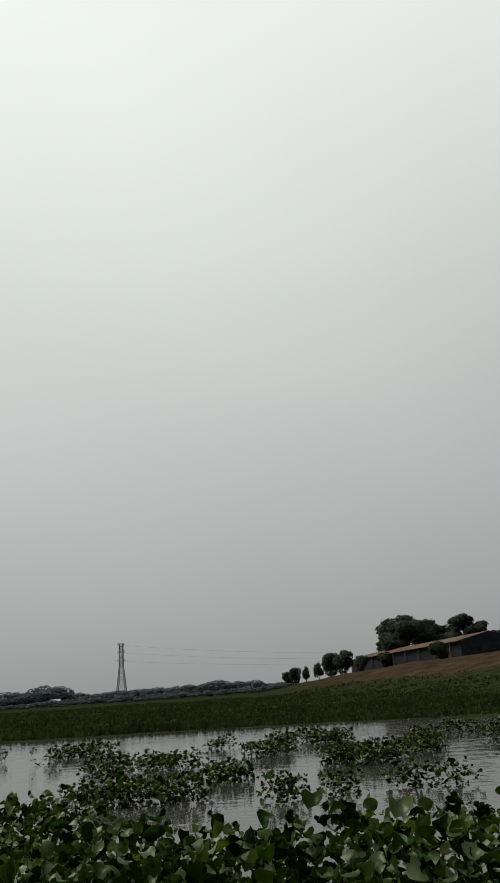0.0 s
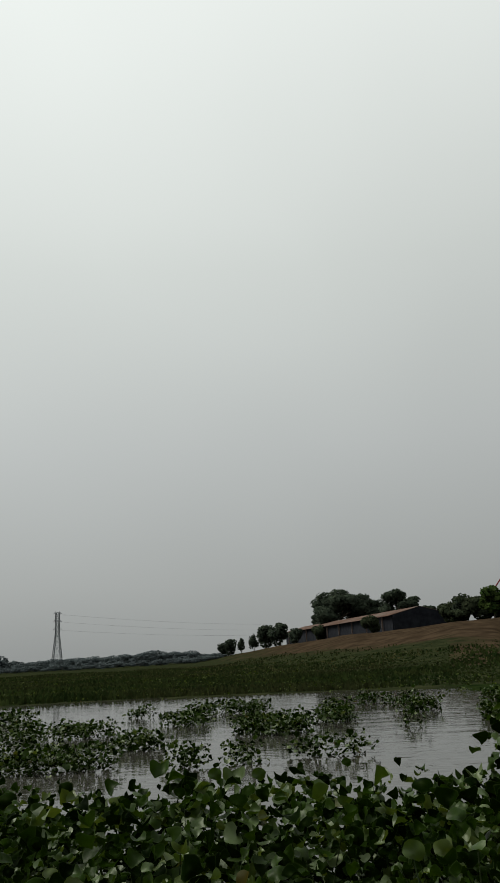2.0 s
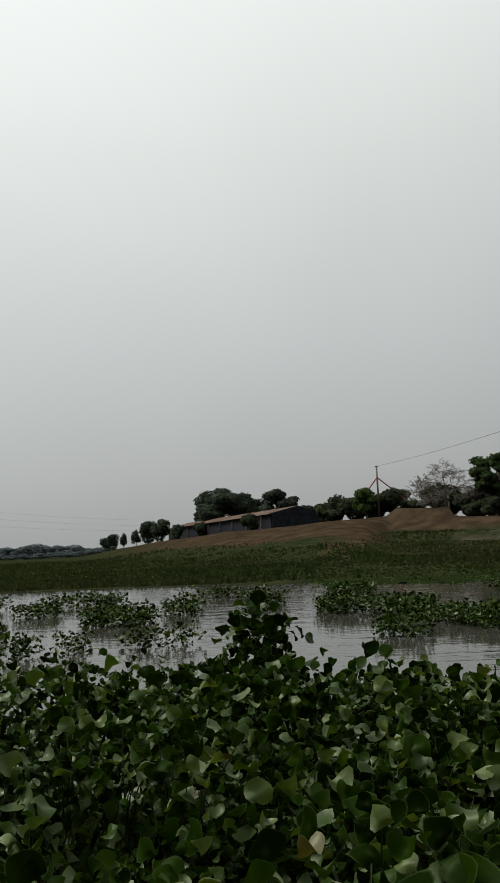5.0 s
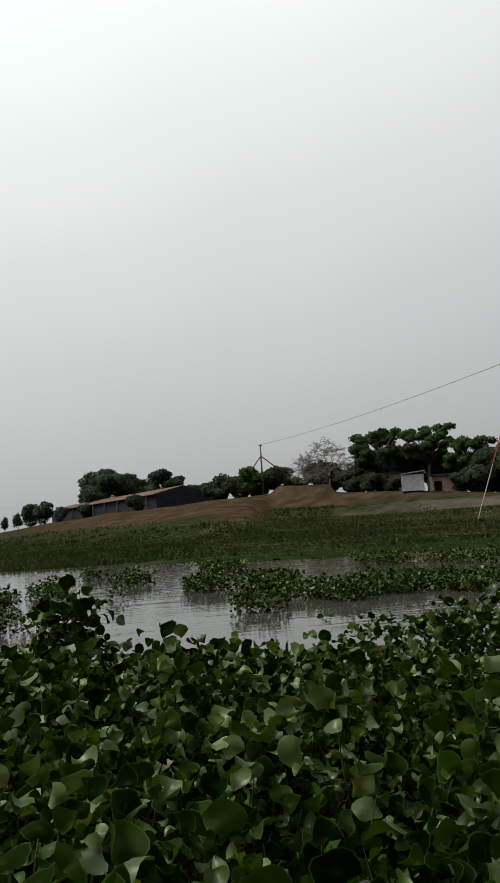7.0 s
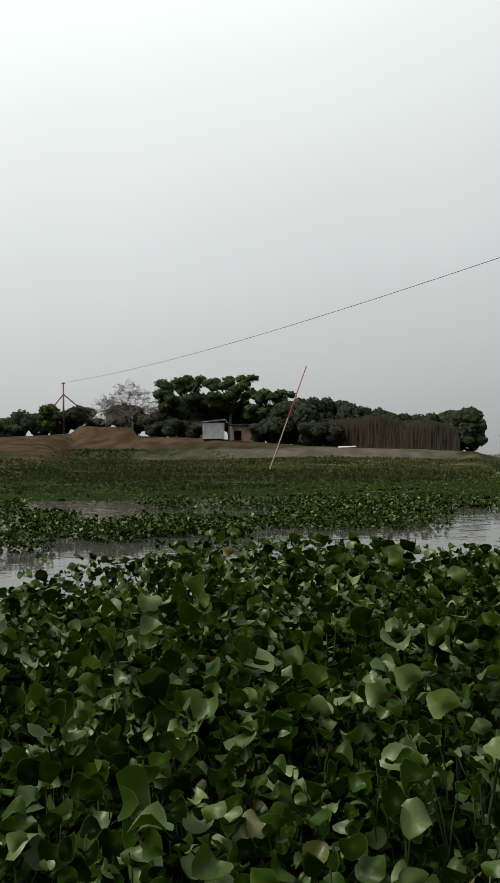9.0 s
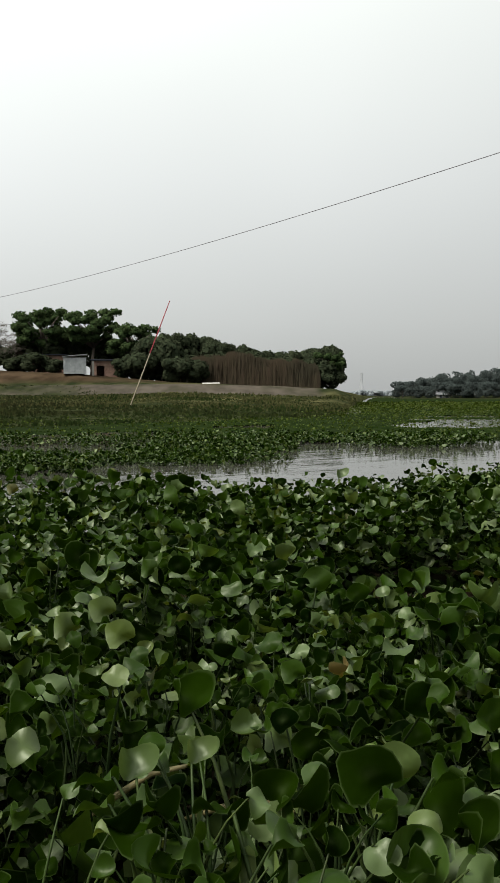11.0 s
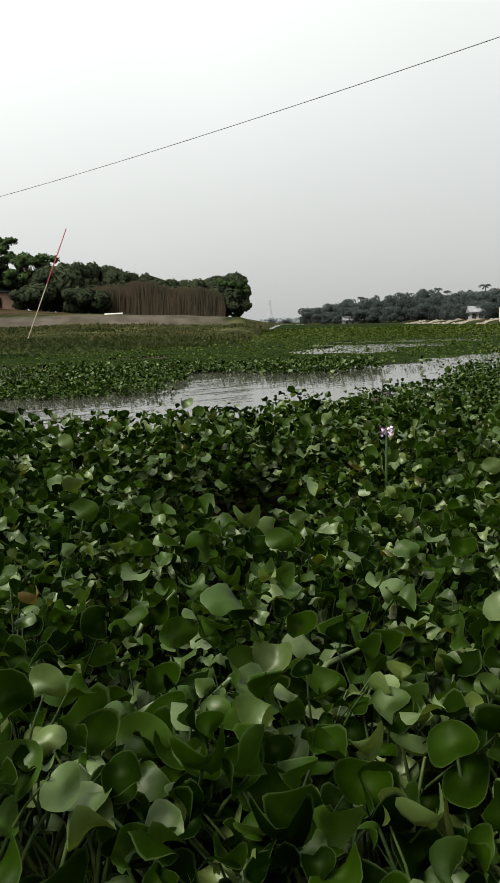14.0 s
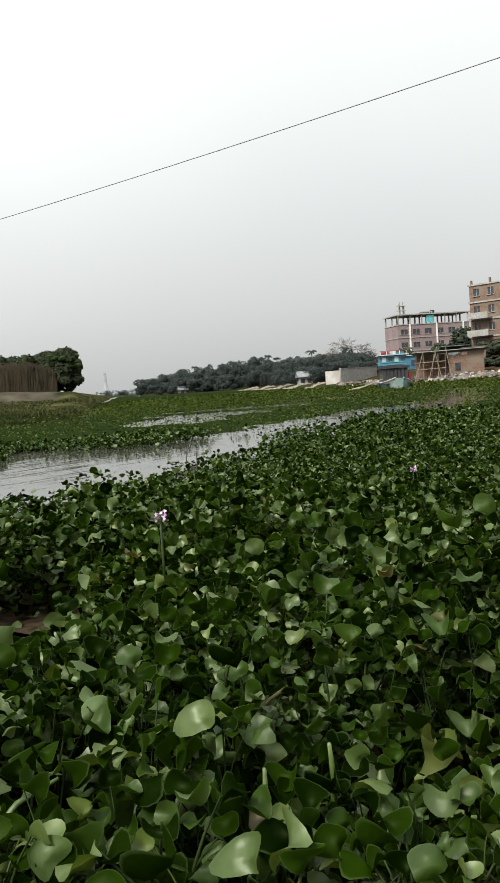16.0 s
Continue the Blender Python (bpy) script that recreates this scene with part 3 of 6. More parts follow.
# open water inside the field: bearing, distance, half width, half depth
POOLS = [(54.9, 38, 1.5, 7.5), (57.4, 41, 1.5, 6.0), (60.0, 44, 1.5, 5.0), (53.5, 31, 0.8, 2.0), (62.5, 52, 1.4, 4.0), (51, 66, 1.7, 7.0), (39, 29.8, 2.2, 1.0)]


def hyacinth(x, y):
    """1 where plants float, 0 on open water or land."""
    x, y = np.asarray(x, float), np.asarray(y, float)
    wob = (smooth_noise(x, y, 0.8, 11) - 0.5) * 0.7 + (smooth_noise(x, y, 2.6, 12) - 0.5) * 0.35
    d = np.hypot(x - 1, y + 0.5)
    az = np.degrees(np.arctan2(x - 1, y + 0.5))
    far_wob = wob * np.clip(d / 8, 0.6, 3)
    near = y < np.interp(x, NEAR_X, NEAR_Y) + far_wob * 0.8
    hole = ((x - 4.85) / 0.52) ** 2 + ((y - 1.52) / 0.40) ** 2 + wob * 0.5 < 1
    near &= ~hole
    field = (x > 4.9 + wob) & (y > np.interp(x, FIELD_X, FIELD_Y) + far_wob * 1.0)
    back = (az > 8 + wob * 3) & (az < 38 + wob * 3) & (d > np.interp(az, BACK_AZ, BACK_NEAR) + wob * 2.5) & (d < np.interp(az, BACK_AZ, BACK_FAR) + wob * 3)
    field &= ~(back & (smooth_noise(x, y, 0.62, 13) + 0.5 * wob < 0.66))
    strips = smooth_noise(az * 0.7 + d * 0.1, d, 0.28, 15)
    for a, r, w, k in POOLS:
        dx, dy = x - (1 + r * math.sin(radians(a))), y - (-0.5 + r * math.cos(radians(a)))
        tan = dx * math.cos(radians(a)) - dy * math.sin(radians(a))
        rad = dx * math.sin(radians(a)) + dy * math.cos(radians(a))
        field &= ~(((tan / w) ** 2 + (rad / k) ** 2 + wob * 3.4 < 0.9) & (strips < 0.60))
    isle = np.zeros(x.shape, bool)
    for cx, cy, rx, ry in ISLANDS:
        isle |= ((x - cx) / rx) ** 2 + ((y - cy) / ry) ** 2 * 1.9 + wob * 1.3 < 0.72
    afloat = d < np.interp(az, BEARING, EDGE_D) + 6
    return (near | field | isle) & afloat


# floating carpet beyond the reach of single leaves
az_c, d_c = np.arange(-30, 84, 0.35), np.concatenate([np.arange(5.5, 50, 0.4), np.geomspace(50.5, 480, 90)])
CA, CD = np.meshgrid(az_c, d_c, indexing="ij")
CX, CY = 1 + CD * np.sin(np.radians(CA)), -0.5 + CD * np.cos(np.radians(CA))
CZ = 0.008 + 0.03 * smooth_noise(CX, CY, 3.1, 21) + 0.02 * smooth_noise(CX, CY, 0.5, 22)
idx = np.arange(CA.size).reshape(CA.shape)
quads = np.stack([idx[:-1, :-1], idx[1:, :-1], idx[1:, 1:], idx[:-1, 1:]], -1).reshape(-1, 4)[:, ::-1]
inset = np.clip(CD / 40, 0.12, 0.5)
ok = (hyacinth(CX, CY) & hyacinth(CX + inset, CY) & hyacinth(CX - inset, CY) & hyacinth(CX, CY + inset) & hyacinth(CX, CY - inset)).ravel()
wide = inset * 2.4
inner = hyacinth(CX + wide, CY) & hyacinth(CX - wide, CY) & hyacinth(CX, CY + wide) & hyacinth(CX, CY - wide)
CZ = np.where(inner, CZ, -0.02)
quads = quads[ok[quads].all(1)]
used = np.unique(quads)
remap = np.zeros(CA.size, int)
remap[used] = np.arange(len(used))
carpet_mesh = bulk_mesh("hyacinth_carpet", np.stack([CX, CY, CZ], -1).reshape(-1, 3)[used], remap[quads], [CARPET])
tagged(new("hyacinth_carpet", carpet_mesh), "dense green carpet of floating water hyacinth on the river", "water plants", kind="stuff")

# wet brown litter between the near plants
lx, ly = np.meshgrid(np.arange(-6, 14, 0.12), np.arange(-4, 9, 0.12), indexing="ij")
lz = 0.015 + 0.05 * smooth_noise(lx, ly, 3.0, 31)
idx = np.arange(lx.size).reshape(lx.shape)
quads = np.stack([idx[:-1, :-1], idx[1:, :-1], idx[1:, 1:], idx[:-1, 1:]], -1).reshape(-1, 4)
gap = ((lx - 4.95) / 0.9) ** 2 + ((ly - 1.65) / 0.7) ** 2
ok = (((hyacinth(lx, ly) & hyacinth(lx, ly + 0.3) & hyacinth(lx + 0.25, ly) & hyacinth(lx - 0.25, ly)) | ((gap < 1) & (gap + 0.5 * smooth_noise(lx, ly, 4, 33) > 0.12))) & (np.hypot(lx - 1.2, ly + 0.7) + 3 * smooth_noise(lx, ly, 0.7, 34) < 8.5)).ravel()
quads = quads[ok[quads].all(1)]
used = np.unique(quads)
remap = np.zeros(lx.size, int)
remap[used] = np.arange(len(used))
litter_mesh = bulk_mesh("root_litter", np.stack([lx, ly, lz], -1).reshape(-1, 3)[used], remap[quads], [LITTER])
tagged(new("root_litter", litter_mesh), "dark rotting roots and dead leaves under the hyacinth", "plant litter", kind="stuff")


# ---------------------------------------------------------------- water hyacinth leaves
def leaf_template(rng, rings, around, segs, sides):
    """One leaf in its plant's frame: swollen stalk from the water at the origin, a spooned, arched or folded blade at its end, about half a metre high."""
    reach, high = rng.uniform(0.05, 0.24), rng.uniform(0.36, 0.52)
    base, bend = np.array([0, 0, -0.02]), np.array([reach * 0.2, rng.uniform(-0.06, 0.06), high * 0.6])
    tip = np.array([reach, rng.uniform(-0.03, 0.03), high])
    u = np.linspace(0, 1, segs + 1)[:, None]
    line = (1 - u) ** 2 * base + 2 * u * (1 - u) * bend + u ** 2 * tip
    swell = 0.0055 + 0.008 * np.exp(-((u[:, 0] - 0.3) / 0.18) ** 2) * rng.uniform(0.2, 1.2)
    swell[-1] = 0.0045
    ang = np.linspace(0, 2 * np.pi, sides, endpoint=False)
    sv = (line[:, None, :] + swell[:, None, None] * np.stack([np.cos(ang), np.sin(ang), 0 * ang], -1)[None]).reshape(-1, 3)
    sf = [(i * sides + k, i * sides + (k + 1) % sides, (i + 1) * sides + (k + 1) % sides, (i + 1) * sides + k) for i in range(segs) for k in range(sides)]
    # how the blade is bent: sides up or down, tip up or down, rim rolled
    form = rng.choice(4, p=[0.38, 0.28, 0.22, 0.12])
    sides_up = (rng.uniform(0.022, 0.042), rng.uniform(0.014, 0.036), rng.uniform(-0.034, -0.014), rng.uniform(0.046, 0.066))[form]
    tip_up = (rng.uniform(0.006, 0.026), rng.uniform(-0.036, -0.014), rng.uniform(-0.028, -0.008), rng.uniform(-0.018, 0.014))[form]
    length, width = rng.uniform(0.09, 0.122), rng.uniform(0.115, 0.160) * (1 - 4.5 * max(0, sides_up - 0.015))
    th = np.linspace(-np.pi, np.pi, around, endpoint=False)
    notch = 1 - 0.24 * np.exp(-((np.abs(th) - np.pi) / 0.5) ** 2)
    point = (1 + 0.05 * np.exp(-(th / 0.5) ** 2)) * (1 + 0.06 * np.sin(2 * th) ** 2)
    ragged = 1 + 0.025 * np.sin(3 * th + rng.uniform(0, 6.28)) + 0.018 * np.sin(5 * th + rng.uniform(0, 6.28))
    ox, oy = np.cos(th) * length / 2 * notch * point * ragged, np.sin(th) * width / 2 * notch * ragged
    rr = np.array({1: [1.0], 2: [0.72, 1.0], 3: [0.45, 0.9, 1.0], 4: [0.3, 0.64, 0.92, 1.0]}[rings])
    bx = np.concatenate([[0], (rr[:, None] * ox).ravel()])
    by = np.concatenate([[0], (rr[:, None] * oy).ravel()])
    rad = np.concatenate([[0], np.repeat(rr, around)])
    tha = np.concatenate([[0], np.tile(th, rings)])
    along, across = bx / (length / 2), by / (width / 2)
    ph, wave = rng.uniform(0, 6.28), rng.uniform(0.008, 0.024)
    bz = sides_up * np.abs(across) ** 2 + tip_up * np.clip(along + 0.35, 0, 1.4) ** 2 * 0.75
    bz += wave * (np.sin(2 * tha + ph) * rad ** 2 + 0.9 * np.sin(3 * tha + 2 * ph) * rad ** 3 + 0.15 * np.sin(5 * tha + 3 * ph) * rad ** 3)
    bz += rng.choice([rng.uniform(0.012, 0.038), rng.uniform(-0.030, -0.008)], p=[0.65, 0.35]) * np.clip((rad - 0.55) / 0.45, 0, 1) ** 1.5 * (0.55 + 0.45 * np.sin(tha + 1.7 * ph))
    bx = bx + length * 0.38
    tilt = rng.choice([rng.uniform(-0.45, 0.35), rng.uniform(0.35, 0.95), rng.uniform(-1.0, -0.45), rng.uniform(0.95, 1.4)], p=[0.44, 0.27, 0.12, 0.17])
    roll = rng.normal(0, 0.5)
    ca, sa, cr_, sr = np.cos(tilt), np.sin(tilt), np.cos(roll), np.sin(roll)
    y2, z2 = by * cr_ - bz * sr, by * sr + bz * cr_
    bv = np.stack([bx * ca - z2 * sa, y2, bx * sa + z2 * ca], -1) + tip
    bf3 = [(0, 1 + k, 1 + (k + 1) % around) for k in range(around)]
    bf4 = [(1 + (r - 1) * around + k, 1 + r * around + k, 1 + r * around + (k + 1) % around, 1 + (r - 1) * around + (k + 1) % around) for r in range(1, rings) for k in range(around)]
    return sv, np.array(sf), bv, np.array(bf3), np.array(bf4).reshape(-1, 4), rad


KINDS = 30
HI = [leaf_template(np.random.default_rng(100 + k), 4, 18, 4, 5) for k in range(KINDS)]
MID = [leaf_template(np.random.default_rng(100 + k), 3, 14, 2, 3) for k in range(KINDS)]
SMALL = [leaf_template(np.random.default_rng(100 + k), 1, 8, 1, 3) for k in range(KINDS)]
RIM = [leaf_template(np.random.default_rng(100 + k), 2, 11, 1, 3) for k in range(KINDS)]
TINY6 = [leaf_template(np.random.default_rng(100 + k), 1, 6, 1, 3) for k in range(KINDS)]
TINY = [leaf_template(np.random.default_rng(100 + k), 1, 4, 1, 3) for k in range(KINDS)]


def plant_height(x, y):
    """How tall the plants stand: taller on the mat's outer rim and in one high tuft, low on the small islands."""
    h = 1.0 + 0.32 * (smooth_noise(x, y, 0.9, 41) - 0.5) + 0.30 * (smooth_noise(x, y, 2.3, 42) - 0.5) + 0.34 * (smooth_noise(x, y, 4.6, 45) - 0.5)
    h = h + 0.28 * np.exp(-(((x - 0.3) / 1.6) ** 2 + ((y - 2.9) / 1.0) ** 2))
    h = h + 0.60 * np.exp(-(((x - 1.47) / 0.12) ** 2 + ((y - 3.55) / 0.18) ** 2)) + 0.2 * np.exp(-(((x - 1.47) / 0.3) ** 2 + ((y - 3.45) / 0.3) ** 2))
    h = h + 0.36 * np.exp(-(((x - 3.75) / 0.5) ** 2 + ((y - 3.2) / 0.5) ** 2))
    h = h * (1 - 0.8 * np.exp(-(((x - 4.5) / 0.5) ** 2 + ((y - 1.1) / 0.48) ** 2))) * (1 - 0.2 * np.exp(-(((x - 5.3) / 0.8) ** 2 + ((y - 3.2) / 0.6) ** 2)))
    beyond = y > np.interp(x, NEAR_X, NEAR_Y) + 0.8
    h = np.where(x > 6, h * np.interp(x, [6, 9], [1.0, 0.62]), h)
    return np.where(beyond, h * np.where((x < 7.2) & (y < 24), 0.46, np.where(np.hypot(x, y) < 16, 0.50, 0.72)), h)


def plants_in(x0, x1, y0, y1, spacing, seed):
    r = np.random.default_rng(seed)
    gx, gy = np.meshgrid(np.arange(x0, x1, spacing), np.arange(y0, y1, spacing), indexing="ij")
    gx = gx.ravel() + r.uniform(-0.5, 0.5, gx.size) * spacing
    gy = gy.ravel() + r.uniform(-0.5, 0.5, gy.size) * spacing
    ok = hyacinth(gx, gy)
    return gx[ok], gy[ok]


def leaf_size(x, y):
    """Broad-bladed clumps and patches of small leaves; smaller blades where the boat starts."""
    patch = np.clip((smooth_noise(x, y, 1.15, 43) - 0.36) / 0.4, 0, 1)
    big = np.clip(np.interp(np.degrees(np.arctan2(x - 1, y + 0.5)), [5, 40], [0.30, 0.50]) * 0.75 + (patch - 0.5) * 0.75, 0, 1)
    return 0.86 + 0.55 * big


def leaves_of(x, y, per, seed, low=0.4, size=0.39, high=1.12, bias=0.85, clumps=True, gaps=None):
    """Leaf rows (x, y, yaw, size, height, template, plant) for plants at x, y: leaves stand at all heights from low to the plant's full height, broad ones fewer."""
    r = np.random.default_rng(seed)
    nn = len(x)
    yaw = (r.uniform(0, 2 * np.pi, (nn, 1)) + np.arange(per) * 2 * np.pi / per + r.normal(0, 0.4, (nn, per))).ravel()
    wide = leaf_size(x, y)[:, None] if clumps else np.ones((nn, 1))
    big = (r.uniform(0.85, 1.15, (nn, 1)) * wide * np.exp(r.normal(-0.03, 0.32, (nn, per))) * size).ravel().clip(0.2, 0.64)
    tall = (plant_height(x, y)[:, None] * (low + (high - low) * r.uniform(0, 1, (nn, per)) ** bias)).ravel()
    hollow = np.repeat(np.clip((smooth_noise(x, y, 3.2, 44) - 0.24) / 0.22, 0.08, 1), per) if (clumps if gaps is None else gaps) else 1.0
    keep = r.uniform(0, 1, nn * per) < np.clip((size * 1.02 / big) ** 1.25, 0.2, 1) * hollow
    rows = (np.repeat(x, per), np.repeat(y, per), yaw, big, tall, r.integers(0, KINDS, nn * per), np.repeat(np.arange(nn), per))
    return [q[keep] for q in rows]


def leaf_mass(name, rows, templates, mats, stalks=True):
    """All the leaves in rows as one mesh."""
    x, y, yaw, size, tall, kind, _ = rows
    vs, tris, quads, s4, edge, k0 = [], [], [], [], [], 0
    for k, (sv, sf, bv, bf3, bf4, rad) in enumerate(templates):
        sel = kind == k
        m = int(sel.sum())
        if not m:
            continue
        local = np.concatenate([sv, bv]) if stalks else bv
        c, s = np.cos(yaw[sel])[:, None], np.sin(yaw[sel])[:, None]
        sz, tl = size[sel][:, None], tall[sel][:, None]
        px = (local[:, 0] * c - local[:, 1] * s) * sz + x[sel][:, None]
        py = (local[:, 0] * s + local[:, 1] * c) * sz + y[sel][:, None]
        pz = local[:, 2] * sz + (tl - sz) * 0.44
        vs.append(np.stack([px, py, pz], -1).reshape(-1, 3))
        edge.append(np.tile(np.concatenate([0.5 + 0 * sv[:, 0], rad]) if stalks else rad, m))
        off = (k0 + np.arange(m) * len(local))[:, None, None]
        nb = len(sv) if stalks else 0
        tris.append((bf3[None] + nb + off).reshape(-1, 3))
        if len(bf4):
            quads.append((bf4[None] + nb + off).reshape(-1, 4))
            s4.append(np.zeros(len(quads[-1]), int))
        if stalks:
            quads.append((sf[None] + off).reshape(-1, 4))
            s4.append(np.ones(len(quads[-1]), int))
        k0 += m * len(local)
    t = np.concatenate(tris)
    groups, slots = [t], [np.zeros(len(t), int)]
    if quads:
        groups.append(np.concatenate(quads))
        slots.append(np.concatenate(s4))
    me = bulk_mesh(name, np.concatenate(vs), groups, mats, np.concatenate(slots))
    me.attributes.new("outward", "FLOAT", "POINT").data.foreach_set("value", np.concatenate(edge).astype(np.float32))
    return me


def from_walk(x, y):
    """Distance to the line along which the boat drifts."""
    a, b2 = np.array([0.0, 0.0]), np.array([2.5, -1.45])
    k = np.clip(((x - a[0]) * (b2 - a)[0] + (y - a[1]) * (b2 - a)[1]) / ((b2 - a) @ (b2 - a)), 0, 1)
    return np.hypot(x - a[0] - k * (b2 - a)[0], y - a[1] - k * (b2 - a)[1])


def bearing_of(x, y):
    return np.degrees(np.arctan2(x - 1, y + 0.5))


def in_sight(x, y):
    """Inside the fan of ground that the drifting boat looks over."""
    right = np.degrees(np.arctan2(x - 2.2, y + 1.7))
    left = np.degrees(np.arctan2(x + 0.3, y + 0.4))
    return (right < 84) & (left > -30)


px, py = plants_in(-4, 9, -1.8, 7, 0.1, 51)
ok = in_sight(px, py)
px, py = px[ok], py[ok]
# the mat goes on behind the boat
kx, ky = plants_in(-6, 9, -6, 3, 0.13, 81)
behind = (~in_sight(kx, ky) | (ky < -1.8)) & (from_walk(kx, ky) > 0.75) & (np.hypot(kx - 1.2, ky + 0.7) + 3 * smooth_noise(kx, ky, 0.7, 34) < 8.3)
tagged(new("hyacinth_surround", leaf_mass("hyacinth_surround", leaves_of(kx[behind], ky[behind], 5, 82, 0.3, 0.6), SMALL, [BLADE_MAT, STALK_MAT], stalks=False)),
       "floating water hyacinth round the drifting boat", "water plants", kind="stuff")
near_d = from_walk(px, py)
# one dense high tuft at the edge of the mat
tuft = np.random.default_rng(77).normal(0, 1, (26, 2)) * (0.06, 0.08) + (1.47, 3.55)
px, py = np.concatenate([px, tuft[:, 0]]), np.concatenate([py, tuft[:, 1]])
near_d = from_walk(px, py)
single = (near_d > 0.8) & (near_d < 1.3) & (py > -1.4)
rest = (near_d > 0.8) & (near_d < 2.5) & ~single
under = (near_d > 0.8) & (near_d < 6.0)
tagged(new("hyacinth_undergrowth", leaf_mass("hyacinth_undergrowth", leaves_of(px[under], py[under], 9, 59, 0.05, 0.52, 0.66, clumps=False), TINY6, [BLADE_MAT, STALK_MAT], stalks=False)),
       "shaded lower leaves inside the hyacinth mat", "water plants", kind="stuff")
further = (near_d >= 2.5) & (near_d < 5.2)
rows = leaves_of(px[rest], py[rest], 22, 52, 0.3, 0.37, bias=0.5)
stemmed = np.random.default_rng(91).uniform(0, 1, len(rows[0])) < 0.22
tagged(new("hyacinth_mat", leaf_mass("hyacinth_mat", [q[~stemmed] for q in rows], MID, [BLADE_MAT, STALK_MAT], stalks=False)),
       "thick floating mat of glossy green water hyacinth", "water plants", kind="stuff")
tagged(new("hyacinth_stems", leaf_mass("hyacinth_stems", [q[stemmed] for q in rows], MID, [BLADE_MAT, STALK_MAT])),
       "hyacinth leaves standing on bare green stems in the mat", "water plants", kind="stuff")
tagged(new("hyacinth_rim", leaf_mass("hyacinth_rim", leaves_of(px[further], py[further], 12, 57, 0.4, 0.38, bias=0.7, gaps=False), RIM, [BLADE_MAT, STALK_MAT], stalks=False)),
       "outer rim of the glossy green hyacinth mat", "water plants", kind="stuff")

qx, qy = plants_in(7.2, 30, -2.0, 22, 0.16, 53)
ix, iy = plants_in(-9, 7.2, 0.5, 24, 0.105, 63)
qx, qy = np.concatenate([qx, ix]), np.concatenate([qy, iy])
dd = from_walk(qx, qy)
sel = (dd >= 5.2) & (dd < 20) & in_sight(qx, qy)
qx, qy, dd = qx[sel], qy[sel], dd[sel]
thin = np.random.default_rng(5).uniform(0, 1, len(qx)) < np.interp(dd, [5, 9, 20], [1, 0.9, 0.5])
rows = list(leaves_of(qx[thin], qy[thin], 21, 54, 0.0, 0.36, bias=0.9, clumps=False))
rows[3] = rows[3] * np.interp(np.hypot(rows[0] - 1, rows[1] + 0.5), [5, 9, 20], [1.0, 0.95, 1.3])
close = from_walk(rows[0], rows[1]) < 13
tagged(new("hyacinth_islands", leaf_mass("hyacinth_islands", [q[close] for q in rows], SMALL, [BLADE_MAT, STALK_MAT], stalks=False)),
       "loose tufts of water hyacinth drifting in the channel", "water plants", kind="stuff")
tagged(new("hyacinth_drift", leaf_mass("hyacinth_drift", [q[~close] for q in rows], TINY6, [BLADE_MAT, STALK_MAT], stalks=False)),
       "farther drifts of water hyacinth beyond the channel", "water plants", kind="stuff")

r = np.random.default_rng(55)
fx, fy = r.uniform(-25, 100, 120000), r.uniform(4, 90, 120000)
dd, fa = np.hypot(fx - 1, fy + 0.5), bearing_of(fx, fy)
land = dd > np.interp(fa, BEARING, EDGE_D)
keep = (r.uniform(0, 1, len(fx)) < np.interp(fa, [12, 18], [0.4, 1.0])) & (r.uniform(0, 1, len(fx)) < np.interp(dd, [40, 110], [1, 0.45])) & (dd > 19) & (dd < np.where(fa > 46, 118, 66)) & (fa > -26) & (fa < 80) & (hyacinth(fx, fy) | (land & (dd < np.interp(fa, BEARING, FOOT_D) - 4)))
fx, fy = fx[keep], fy[keep]
rows = list(leaves_of(fx, fy, 3, 56, 0.2, 0.34))
rows[3] = rows[3] * np.interp(np.hypot(rows[0], rows[1]), [20, 50, 110], [1.3, 2.0, 4.5])
rows[4] = rows[4] * (0.25 + 0.85 * np.clip((smooth_noise(rows[0], rows[1], 0.45, 14) - 0.25) / 0.5, 0, 1)) * np.interp(np.hypot(rows[0], rows[1]), [20, 28, 60], [0.85, 0.5, 0.4])
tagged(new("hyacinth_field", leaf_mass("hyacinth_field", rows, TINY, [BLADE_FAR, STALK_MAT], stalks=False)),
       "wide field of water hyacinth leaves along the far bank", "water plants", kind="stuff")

# rough grass on the far bank
r = np.random.default_rng(58)
m = 100000
ga = r.uniform(-26, 47, m)
gd = 27 + np.interp(ga, [-26, -4, 2, 10], [80, 90, 110, 78]) * r.uniform(0, 1, m) ** np.interp(ga, [2, 10], [1.25, 0.8])
bare_share = np.interp(ga, [-6, -2, 3, 15.5, 17, 18], [0, 0.5, 0.9, 1, 0.6, 0]) * np.clip(((gd - np.interp(ga, BEARING, FOOT_D)) / 60 - 0.12) / 0.32, 0, 1)
keep = (gd > np.interp(ga, BEARING, EDGE_D) + 1) & (gd < np.interp(ga, BEARING, ROAD_D) - np.interp(ga, [16, 17, 26, 30], [2, -2.0, -1.0, 4.3])) & (r.uniform(0, 1, m) > bare_share * 0.985)
ga, gd = ga[keep], gd[keep]
m = len(ga)
bx, by = 1 + gd * np.sin(np.radians(ga)), -0.5 + gd * np.cos(np.radians(ga))
clump = smooth_noise(bx, by, 0.25, 59)
hh = r.uniform(0.05, 0.19, m) * (0.4 + 1.2 * clump) * np.interp(gd, [60, 180], [1, 1.6])
bz = ground_height(ga, gd) - 0.06
aa, ww = r.uniform(0, 6.283, m), r.uniform(0.03, 0.09, m) * np.interp(gd, [40, 180], [0.8, 1.5])
